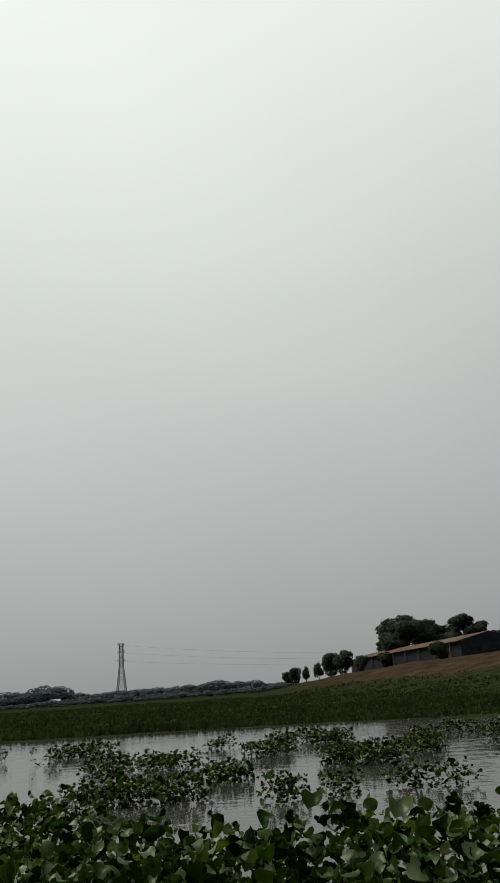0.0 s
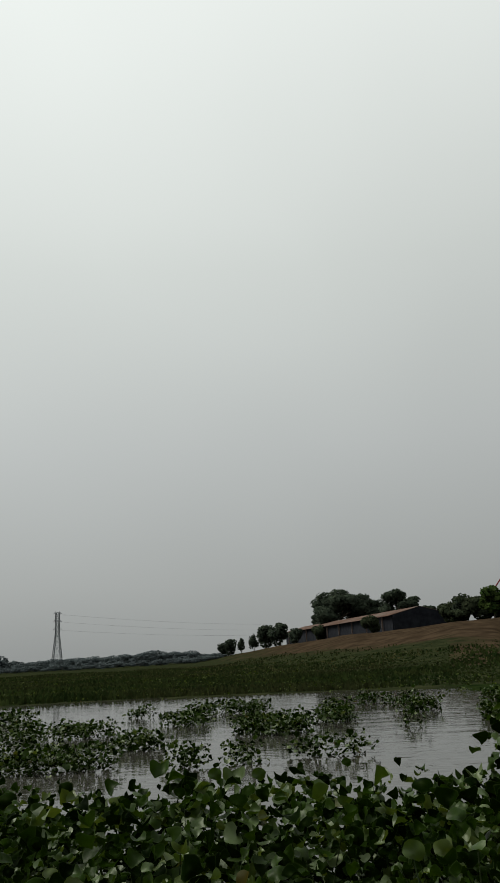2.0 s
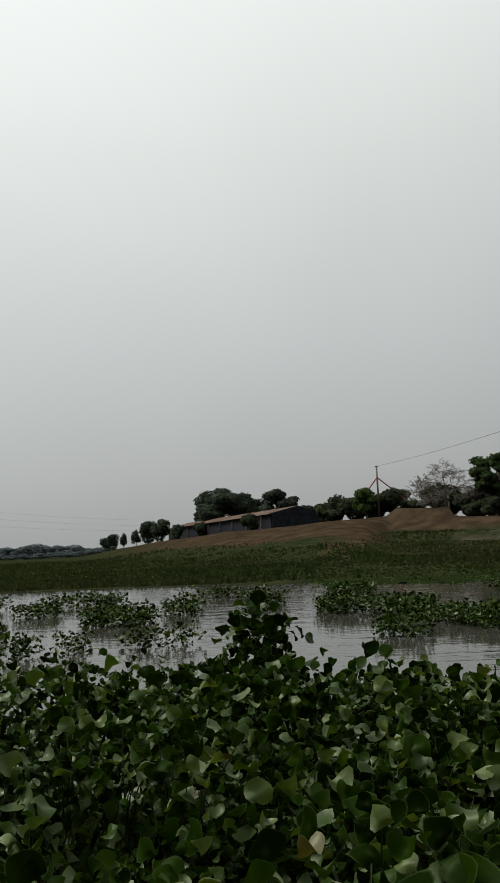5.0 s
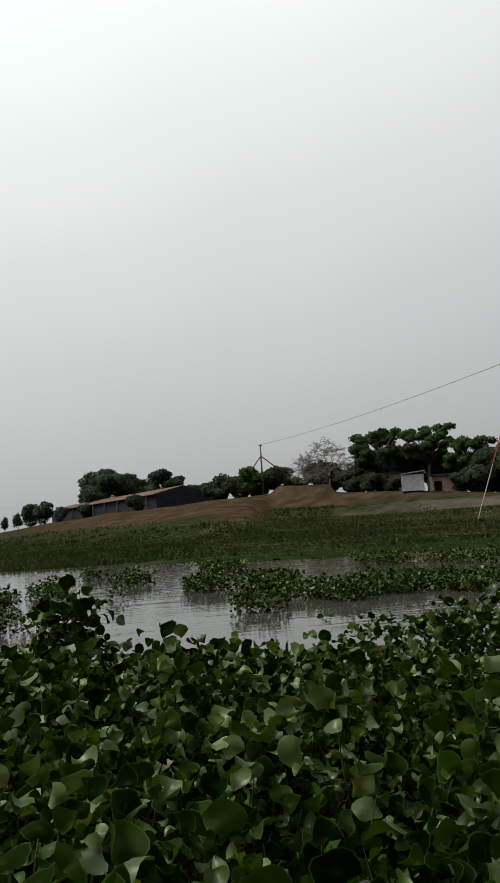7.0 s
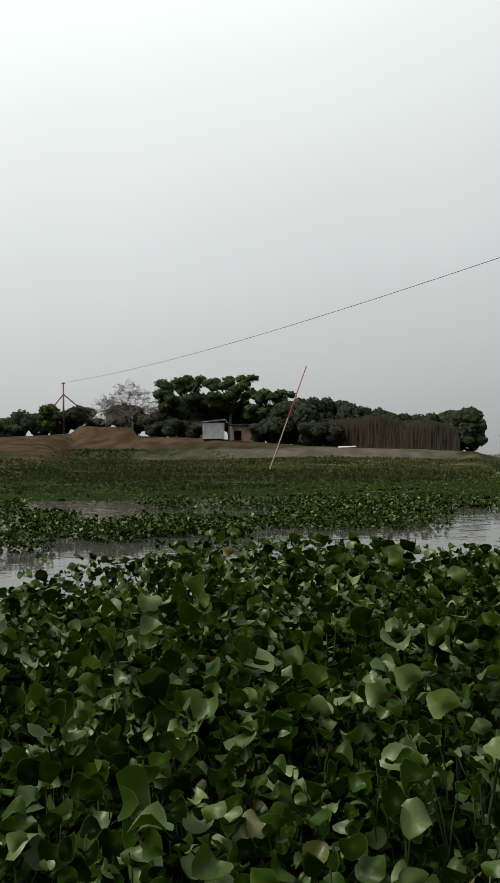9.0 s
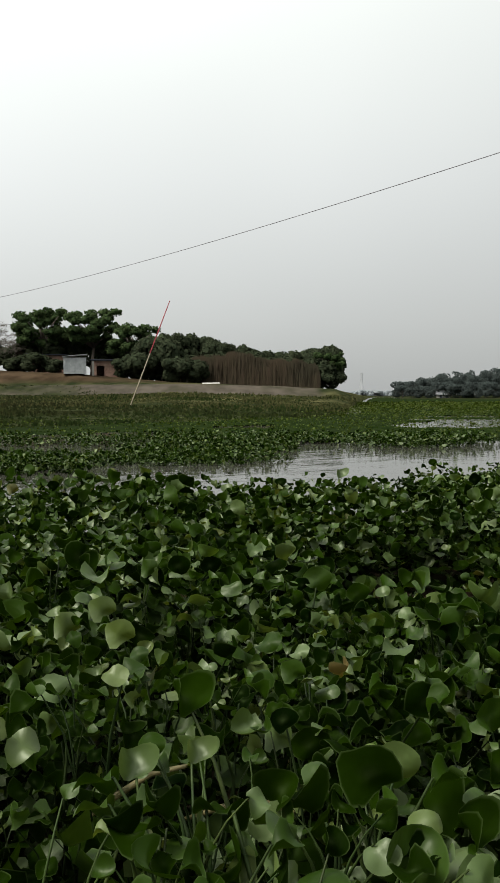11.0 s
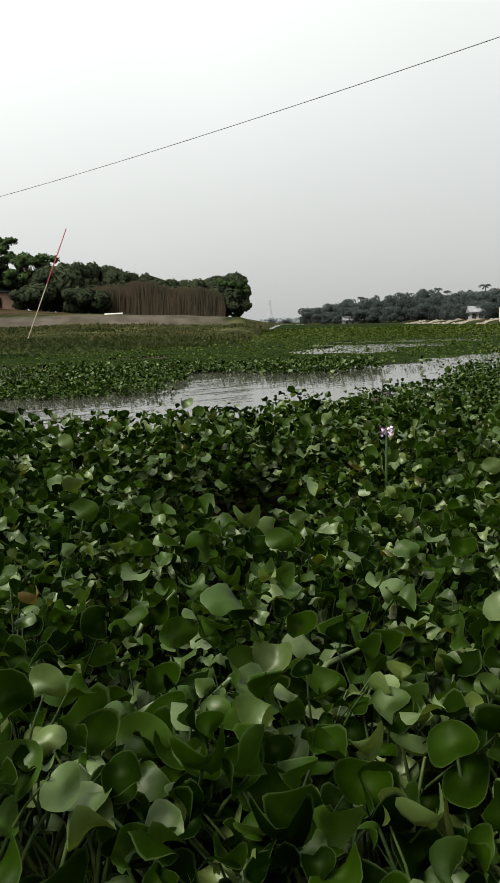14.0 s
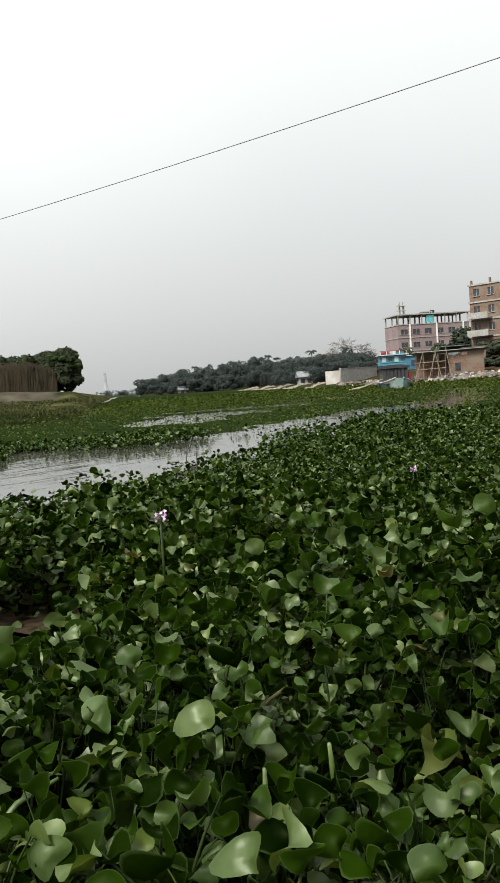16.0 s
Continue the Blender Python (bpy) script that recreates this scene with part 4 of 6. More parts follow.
cx, cy = np.cos(aa) * ww, np.sin(aa) * ww
vv = np.stack([np.stack([bx - cx, by - cy, bz], -1), np.stack([bx + cx, by + cy, bz], -1), np.stack([bx + cx * 1.3, by + cy * 1.3, bz + hh * 0.8], -1), np.stack([bx - cx * 0.2, by - cy * 0.2, bz + hh * 1.2], -1), np.stack([bx - cx * 1.4, by - cy * 1.4, bz + hh * 0.7], -1)], 1).reshape(-1, 3)
i0 = np.arange(m)[:, None] * 5
is_dry = (r.uniform(0, 1, m) < np.interp(ga, [-5, 12, 22, 32, 46], [0.1, 0.2, 0.25, 0.8, 0.8]) * np.clip((gd - 46) / 14, 0, 1)) & (smooth_noise(bx, by, 0.12, 60) > 0.25)
for label, name, mat, pick in (("rough green grass on the river bank", "bank_grass", TUFT, ~is_dry), ("yellowed dry grass on the upper river bank", "dry_bank_grass", TUFT_DRY, is_dry)):
    i1 = i0[pick]
    tagged(new(name, bulk_mesh(name, vv, np.concatenate([i1 + np.array([0, 1, 2]), i1 + np.array([0, 2, 3]), i1 + np.array([0, 3, 4])]), [mat], smooth=False)), label, "grass", kind="stuff")


# ---------------------------------------------------------------- trees
def ground_z(x, y):
    az, d = math.degrees(math.atan2(x - 1, y + 0.5)), math.hypot(x - 1, y + 0.5)
    return float(ground_height(np.array([az]), np.array([d]))[0])


def crown_mesh(name, seed, lobes, leaf, count, mat, hollow=0.55, puff=1.0, shell=0.0):
    """A crown of many small leaf clumps: lobes are (x, y, z, rx, rz); clumps sit mostly towards the outside of each lobe."""
    r = np.random.default_rng(seed)
    vol = np.array([q[3] ** 2 * q[4] for q in lobes]) ** 0.8
    pick = r.choice(len(lobes), count, p=vol / vol.sum())
    L = np.array(lobes, float)[pick]
    v = r.normal(0, 1, (count, 3))
    v /= np.linalg.norm(v, axis=1)[:, None]
    rad = hollow + (1.06 - hollow) * r.uniform(0, 1, count) ** 0.7
    rad *= 1 + 0.16 * (1 - 0.7 * shell) * (smooth_noise(v[:, 0] * 2 + L[:, 0], v[:, 1] * 2 + v[:, 2] * 3, 1.6, seed) - 0.5) * 2
    c = L[:, :3] + v * rad[:, None] * np.stack([L[:, 3], L[:, 3], L[:, 4]], -1)
    a, b2 = r.normal(0, 1, (count, 3)), r.normal(0, 1, (count, 3))
    a[:, 2] *= 0.5
    a -= v * (a * v).sum(1)[:, None] * shell
    b2 -= v * (b2 * v).sum(1)[:, None] * shell
    a /= np.linalg.norm(a, axis=1)[:, None]
    b2 -= a * (a * b2).sum(1)[:, None]
    b2 /= np.linalg.norm(b2, axis=1)[:, None]
    b2 *= np.sign((np.cross(a, b2) * v).sum(1))[:, None]
    s = leaf * r.uniform(0.5, 1.25, (count, 1))
    k = r.uniform(0.45, 0.8, (count, 1))
    # a clump: bent five-cornered spray
    n2 = np.cross(a, b2)
    pts = np.stack([c - a * s, c - b2 * s * k + n2 * s * 0.2, c + a * s * 0.9 - b2 * s * k * 0.4, c + a * s * 0.8 + b2 * s * k * 0.6 + n2 * s * 0.15, c + b2 * s * k - a * s * 0.2], 1)
    i0 = np.arange(count)[:, None] * 5
    tri = np.concatenate([i0 + np.array([0, 1, 2]), i0 + np.array([0, 2, 3]), i0 + np.array([0, 3, 4])])
    me = bulk_mesh(name, pts.reshape(-1, 3), tri, [mat])
    # shading that follows the crown's round forms
    soft = v * puff + n2 * 0.3 * (1 - shell) + np.array([0, 0, 1.4 - puff])
    soft /= np.linalg.norm(soft, axis=1)[:, None]
    me.normals_split_custom_set_from_vertices(np.repeat(soft, 5, axis=0).tolist())
    return me


def trunk_shape(seed, height, lobes, radius):
    r = np.random.default_rng(seed)
    s = Shape()
    fork = height * 0.38
    lean = r.uniform(-0.05, 0.05, 2) * height
    s.tube([(0, 0, -0.4), (lean[0] * 0.3, lean[1] * 0.3, fork * 0.5), (lean[0], lean[1], fork)], [radius * 1.4, radius, radius * 0.8], 8)
    for q in lobes:
        mid = (lean[0] + (q[0] - lean[0]) * 0.45, lean[1] + (q[1] - lean[1]) * 0.45, fork + (q[2] - fork) * 0.6)
        s.tube([(lean[0], lean[1], fork - 0.1), mid, (q[0], q[1], q[2])], [radius * 0.6, radius * 0.4, radius * 0.12], 4)
    return s


def make_tree(label, seed, height, spread, lobes_n, mat, leaf=0.42, count=2600, low=0.42, hollow=0.5, bark=None, flat=0.6, lobe=1.0, category="tree", name="tree", puff=1.0, shell=0.0):
    r = np.random.default_rng(seed)
    lobes = []
    for k in range(lobes_n):
        a = 2 * math.pi * k / lobes_n + r.uniform(-0.5, 0.5)
        d = spread * r.uniform(0.25, 0.62) * (1.15 if lobe < 1 else 1) if k else 0
        z = height * (low + (0.86 - low) * r.uniform(0.15, 0.95)) if k else height * 0.80
        rx = spread * r.uniform(0.36, 0.5) * lobe
        lobes.append((d * math.cos(a), d * math.sin(a), min(z, height - rx * flat), rx, rx * flat * r.uniform(0.85, 1.2)))
    t = thing(name, (0, 0, 0), label, category)
    part("trunk", trunk_shape(seed, height, lobes, max(0.05, height * 0.022)), bark or BARK, t, smooth=True)
    part("crown", crown_mesh("crown", seed, lobes, leaf, count, mat, hollow, puff, shell), None, t)
    return t


def place_tree(proto, used, az, d, scale=1.0, tall=1.0, turn=0.0, z=None, label=""):
    x, y = polar(az, d)
    m = pose(x, y, ground_z(x, y) - 0.1 if z is None else z, 0, 0, turn) @ Matrix.Diagonal((scale, scale, scale * tall, 1))
    if proto not in used:
        used.append(proto)
        proto.matrix_world = m
        ob = proto
    else:
        ob = copy_thing(proto, m)
        ob.matrix_basis = m
    if label:
        ob["label"] = label
    return ob


placed = []
rr = random.Random(5)
mango = make_tree("broad dark mango tree behind the long shed", 1, 12.0, 8.0, 26, FOLIAGE_BANK, 0.34, 10000, 0.30, 0.5, lobe=0.6, shell=0.6)
mango_b = make_tree("rounded dark tree behind the long shed", 2, 11.5, 5.6, 18, FOLIAGE_BANK, 0.32, 6500, 0.28, 0.5, lobe=0.62, shell=0.6)
place_tree(mango, placed, 5.7, 196, 1.08, 1.0, 20)
place_tree(mango, placed, 7.2, 200, 0.92, 1.06, 140)
place_tree(mango_b, placed, 9.8, 192, 1.0, 1.0)
place_tree(mango_b, placed, 4.5, 206, 0.75, 0.9, 70)
place_tree(mango_b, placed, 11.4, 185, 0.62, 0.95, 200)

small = make_tree("small round tree on the bare bank", 3, 4.6, 2.4, 9, FOLIAGE_BANK, 0.28, 1700, 0.14, flat=1.0)
slim = make_tree("slim columnar young tree on the bank", 4, 4.0, 1.3, 7, FOLIAGE_BANK, 0.24, 1000, 0.1, flat=1.6)
for az, d, s, kind in ((-2.4, 215, 0.75, small), (-1.9, 212, 0.85, small), (-1.15, 205, 0.85, slim), (-0.3, 200, 0.95, slim), (0.5, 190, 1.1, small), (1.5, 186, 1.08, small), (2.62, 182, 0.72, small), (2.5, 180, 0.45, slim)):
    place_tree(kind, placed, az, d, s, 1.0, rr.uniform(0, 360))
# shrubs at the shed's side
bush = make_tree("dense dark bush beside the shed", 6, 3.6, 2.6, 7, FOLIAGE_DARK, 0.30, 1800, 0.2, 0.8, flat=0.9, name="bush", category="bush", shell=0.6)
for az, d, s, tl in ((4.3, 178, 0.85, 1.1), (7.6, 138, 0.75, 1.1), (13.0, 132, 0.9, 1.1), (13.9, 128, 0.95, 1.25), (14.8, 126, 1.05, 1.0), (16.6, 122, 1.05, 1.0), (17.6, 121, 1.1, 0.95), (15.9, 127, 1.1, 1.0), (13.45, 124, 0.7, 0.8), (20.9, 114, 1.0, 0.9), (21.3, 112, 0.9, 0.9), (18.9, 121, 0.8, 0.7),
                     (20.6, 112, 1.0, 1.0), (21.6, 110, 0.95, 1.0), (22.6, 109, 1.0, 0.95), (23.6, 108, 1.1, 1.05), (24.9, 106, 1.2, 1.05), (31.6, 100, 1.2, 1.1), (32.8, 98, 1.3, 1.2), (31.9, 97, 1.0, 1.0)):
    place_tree(bush, placed, az, d, s, tl, rr.uniform(0, 360))
fresh = make_tree("fresh green bushy tree by the pole", 8, 5.2, 2.4, 7, FOLIAGE_FRESH, 0.35, 1500, 0.2, flat=0.9)
place_tree(fresh, placed, 15.7, 119, 0.9, 1.0)
place_tree(slim, placed, 13.6, 127, 1.0, 1.05, 30, label="slim dark tree standing among bushes")

rain_tree = make_tree("spreading green tree with gaps in its crown", 9, 9.4, 5.2, 44, FOLIAGE, 0.21, 13000, 0.30, 0.1, flat=0.55, lobe=0.42, shell=0.4)
rain_tree_b = make_tree("tall spreading tree with an uneven crown", 10, 9.6, 4.6, 40, FOLIAGE, 0.21, 12500, 0.30, 0.1, flat=0.55, lobe=0.43, shell=0.4)
place_tree(rain_tree, placed, 24.6, 104, 0.86, 1.13, 10)
place_tree(rain_tree_b, placed, 28.0, 103, 0.93, 1.10, 60)
place_tree(rain_tree, placed, 30.9, 101, 0.80, 1.04, 200)
place_tree(rain_tree_b, placed, 26.4, 112, 0.85, 0.9, 250)
place_tree(rain_tree_b, placed, 32.6, 104, 0.6, 0.98, 310)
place_tree(mango_b, placed, 29.4, 114, 0.75, 0.75, 120, label="dark tree behind the brick sheds")
place_tree(mango_b, placed, 33.6, 106, 0.66, 0.72, 220, label="dark tree at the end of the sheds")

for az, d, sc, tl in ((24.2, 99, 0.8, 0.8), (25.6, 98, 0.62, 0.75), (30.4, 97, 0.75, 0.95), (31.4, 96, 0.9, 1.0), (28.9, 106, 1.2, 1.2), (33.3, 99, 0.8, 0.8), (32.5, 100, 0.8, 0.8), (26.3, 108, 1.2, 1.3), (22.9, 100, 0.55, 0.8)):
    place_tree(bush, placed, az, d, sc, tl, rr.uniform(0, 360), label="dark bush in the shade of the trees")

# bare tree with pale branches
bare = thing("bare_tree", (0, 0, 0), "leafless tree with pale spreading branches", "tree")
rb = random.Random(11)
branches = Shape()


def grow(p0, d0, length, radius, depth):
    d = Vector(d0).normalized()
    p1 = Vector(p0) + d * length * 0.5 + Vector((rb.uniform(-1, 1), rb.uniform(-1, 1), rb.uniform(-0.2, 0.5))) * length * 0.08
    p2 = Vector(p0) + d * length
    branches.tube([p0, p1, p2], [max(radius, 0.022), max(radius * 0.85, 0.02), max(radius * 0.6, 0.015)], 5 if depth < 2 else 3)
    if depth >= 5:
        return
    for k in range(7 if depth == 0 else rb.choice((4, 4, 5))):
        a, spread = 6.283 * k / 7 + rb.uniform(-0.4, 0.4), rb.uniform(0.45, 1.0) if depth else (rb.uniform(0.75, 1.2) if k else 0.1)
        side = d.orthogonal()
        side.rotate(Matrix.Rotation(a if depth == 0 else rb.uniform(0, 6.283), 3, d))
        nd_ = (d * math.cos(spread) + side * math.sin(spread) + Vector((0, 0, 0.02))).normalized()
        nd_.z *= 0.72
        grow(p2 if k % 2 == 0 else p1.lerp(p2, rb.uniform(0, 0.8)), nd_, length * (0.9 if depth == 0 else rb.uniform(0.6, 0.78)), radius * (0.5 if depth == 0 else 0.52), depth + 1)


grow(Vector((0, 0, -0.3)), (0.03, 0, 1), 2.9, 0.19, 0)
part("trunk", branches, BARK_PALE, bare, smooth=True)
place_tree(bare, placed, 21.3, 108, 0.96, 0.86, 150)
place_tree(bare, placed, 63.6, 176, 1.35, 0.75, 90, label="bare pale tree over the far shore")

for az, d, sc, tl in ((70.2, 152, 0.75, 0.9), (70.9, 154, 1.0, 0.9), (71.6, 153, 1.35, 0.9)):
    place_tree(small, placed, az, d, sc, tl, rr.uniform(0, 360), label="dull dark tree between the two shore buildings")

# dense row behind the embankment road
row_tree = make_tree("bushy dark tree in a dense row behind the road", 12, 6.0, 3.6, 20, FOLIAGE_DARK, 0.26, 7000, 0.2, 0.6, flat=0.8, lobe=0.7, shell=0.6)
row_tree_b = make_tree("rounded dark tree in a dense row behind the road", 13, 6.0, 3.2, 18, FOLIAGE_DARK, 0.26, 7000, 0.2, 0.6, flat=0.8, lobe=0.75, shell=0.6)
for k in range(13):
    az = 33.9 + k * 0.9
    top = float(np.interp(az, [33, 34.8, 36.8, 39.1, 41.4, 42.9, 44.7], [4.4, 4.3, 3.75, 3.2, 3.05, 3.2, 3.45]))
    d = 103 - 0.2 * k + (k % 3) * 2.0
    zg = ground_z(*polar(az, d))
    tall = (d * math.tan(radians(top)) + 1.1 - zg) / 5.75
    place_tree(row_tree if k % 2 else row_tree_b, placed, az, d, 0.8 if k < 12 else 0.62, tall / (0.8 if k < 12 else 0.62), rr.uniform(0, 360))
    if k % 2 == 0 and k < 12:
        place_tree(bush, placed, az + 0.4, 98, 1.0, 1.0, rr.uniform(0, 360), label="dark bush at the foot of the tree row")
place_tree(rain_tree_b, placed, 44.5, 99, 0.55, 1.02, 100, label="leafy tree at the end of the row")
# tall dry reeds standing like a curtain in front of the row
r = np.random.default_rng(61)
m = 40000
ra = r.uniform(34.2, 43.8, m)
rd = 95.0 + r.uniform(-1.6, 1.8, m)
bx, by = 1 + rd * np.sin(np.radians(ra)), -0.5 + rd * np.cos(np.radians(ra))
bz = ground_height(ra, rd)
crest_r = np.interp(ra, [34.2, 35.4, 37, 39, 41, 43, 43.8], [2.7, 3.3, 3.7, 3.6, 3.3, 3.1, 2.5])
hh = crest_r * np.clip(np.minimum(ra - 34.0, 43.95 - ra) / 0.5, 0.3, 1) ** (0.6 * r.uniform(0, 1, m)) * (0.78 + 0.26 * smooth_noise(ra * 2.2, rd * 0.5, 1.0, 62)) * r.uniform(0.55, 1.06, m)
ww, lean_x, lean_y, aa = r.uniform(0.05, 0.10, m), r.normal(0, 0.10, m), r.normal(0, 0.14, m), -np.radians(ra) + r.normal(0, 0.5, m)
cx, cy = np.cos(aa) * ww, np.sin(aa) * ww
vv = np.stack([np.stack([bx - cx, by - cy, bz - 0.2], -1), np.stack([bx + cx, by + cy, bz - 0.2], -1),
               np.stack([bx + cx * 0.9 + lean_x * 0.4, by + cy + lean_y * 0.4, bz + hh * 0.7], -1), np.stack([bx + lean_x, by + lean_y, bz + hh], -1)], 1).reshape(-1, 3)
i0 = np.arange(m)[:, None] * 4
reeds_mesh = bulk_mesh("dry_reeds", vv, np.concatenate([i0 + np.array([0, 1, 2]), i0 + np.array([0, 2, 3])]), [REED])
# shaded as one soft stand
soft = np.stack([-np.sin(np.radians(ra)) + r.normal(0, 0.15, m), -np.cos(np.radians(ra)) + r.normal(0, 0.15, m), 0.9 + 0 * ra], -1)
reeds_mesh.normals_split_custom_set_from_vertices(np.repeat(soft / np.linalg.norm(soft, axis=1)[:, None], 4, axis=0).tolist())
tagged(new("dry_reeds", reeds_mesh),
       "curtain of tall dry brown reeds before the trees", "reeds", kind="stuff")

for az, d, sc, tl in ((33.9, 92.5, 0.8, 1.05), (34.6, 92.8, 0.85, 0.95), (35.2, 93.0, 0.6, 0.9), (44.0, 96.5, 0.6, 0.9), (44.5, 97.5, 0.7, 0.9)):
    place_tree(bush, placed, az, d, sc, tl, rr.uniform(0, 360), label="dark bush at the end of the reeds")

# distant woods, their haze painted into the leaf colours
far_tree = make_tree("hazy distant tree on the plain", 14, 8.0, 6.0, 11, FOLIAGE_FAR_HAZE, 0.45, 1500, 0.2, 0.8, flat=0.7, lobe=0.85, shell=0.5)
far_tree_b = make_tree("hazy distant tree in the far wood", 15, 8.0, 5.0, 10, FOLIAGE_FAR_HAZE, 0.45, 1500, 0.15, 0.8, flat=0.8, lobe=0.85, shell=0.5)
hill_tree = make_tree("hazy green tree in the wood on the far shore", 34, 8.0, 6.4, 13, FOLIAGE_HILL_HAZE, 0.30, 3000, 0.12, 0.72, flat=0.75, lobe=0.75, shell=0.45)
hill_tree_b = make_tree("uneven hazy tree in the wood on the far shore", 35, 8.0, 4.6, 11, FOLIAGE_HILL_HAZE, 0.30, 2800, 0.1, 0.72, flat=0.9, lobe=0.75, shell=0.45)
haze_tree = make_tree("haze-pale tree far down the river", 16, 8.0, 7.0, 6, FOLIAGE_FARTHEST_HAZE, 1.4, 500, 0.15, flat=0.6)
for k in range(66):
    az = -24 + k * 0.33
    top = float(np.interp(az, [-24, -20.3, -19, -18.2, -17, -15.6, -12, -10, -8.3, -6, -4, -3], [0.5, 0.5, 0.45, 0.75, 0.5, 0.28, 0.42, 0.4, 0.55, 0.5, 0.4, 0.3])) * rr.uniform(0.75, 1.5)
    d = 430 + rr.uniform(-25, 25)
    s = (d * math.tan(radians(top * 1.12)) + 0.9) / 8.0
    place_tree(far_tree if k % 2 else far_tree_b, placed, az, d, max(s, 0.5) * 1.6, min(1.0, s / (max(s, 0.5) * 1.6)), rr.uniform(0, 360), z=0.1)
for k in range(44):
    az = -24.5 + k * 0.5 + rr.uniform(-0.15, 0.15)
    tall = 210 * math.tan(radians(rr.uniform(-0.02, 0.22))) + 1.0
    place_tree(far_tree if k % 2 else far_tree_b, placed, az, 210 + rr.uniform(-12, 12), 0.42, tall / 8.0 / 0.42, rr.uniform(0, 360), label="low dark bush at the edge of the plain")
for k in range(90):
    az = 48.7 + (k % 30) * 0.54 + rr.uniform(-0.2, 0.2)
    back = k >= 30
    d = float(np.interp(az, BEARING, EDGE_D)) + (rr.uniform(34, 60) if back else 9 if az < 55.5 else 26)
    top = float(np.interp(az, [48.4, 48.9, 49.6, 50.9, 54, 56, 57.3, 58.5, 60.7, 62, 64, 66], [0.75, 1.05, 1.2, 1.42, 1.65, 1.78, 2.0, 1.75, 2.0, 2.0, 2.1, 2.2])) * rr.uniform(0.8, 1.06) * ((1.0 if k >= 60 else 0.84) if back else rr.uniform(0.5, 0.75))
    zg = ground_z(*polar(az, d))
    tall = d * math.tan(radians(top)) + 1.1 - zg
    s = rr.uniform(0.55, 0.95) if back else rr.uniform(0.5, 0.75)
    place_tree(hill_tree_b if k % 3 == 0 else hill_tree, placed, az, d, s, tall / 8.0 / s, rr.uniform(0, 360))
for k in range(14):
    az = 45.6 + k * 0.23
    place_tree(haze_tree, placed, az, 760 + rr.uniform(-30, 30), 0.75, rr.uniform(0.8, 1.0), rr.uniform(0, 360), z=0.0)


def make_palm(seed, height):
    r = random.Random(seed)
    t = thing("palm_tree", (0, 0, 0), "tall palm rising over the far wood", "tree", "palms on the far shore")
    s = Shape()
    s.tube([(0, 0, -0.3), (0.2, 0, height * 0.5), (0.1, 0.1, height)], [0.2, 0.16, 0.12], 6)
    part("trunk", s, BARK, t, smooth=True)
    for k in range(16):
        a, lift_, ln = k * 2.4, r.uniform(-0.4, 1.0), r.uniform(1.1, 1.7)
        dx, dy = math.cos(a), math.sin(a)
        rib = [Vector((0.1 + dx * ln * u, 0.1 + dy * ln * u, height + ln * (lift_ * u - (0.5 + 0.5 * lift_) * u * u))) for u in (0, 0.35, 0.7, 1.0)]
        side = Vector((-dy, dx, 0))
        s = Shape()
        for i in range(3):
            for sg in (-1, 1):
                s.add([rib[i], rib[i + 1], rib[i + 1] + side * sg * 0.24 * (2 - i) / 2 - Vector((0, 0, 0.2)), rib[i] + side * sg * 0.28 - Vector((0, 0, 0.22))], [(0, 1, 2, 3)])
        part("frond", s, FOLIAGE_HILL_HAZE, t)
    return t


palm = make_palm(3, 9.0)
for az, d, top in ((57.7, 290, 2.15), (58.3, 280, 1.95), (60.9, 200, 2.3), (55.2, 285, 1.85), (52.6, 300, 1.7)):
    zg = ground_z(*polar(az, d))
    place_tree(palm, placed, az, d, 1.0, (d * math.tan(radians(top)) + 1.1 - zg) / 9.6, rr.uniform(0, 360))

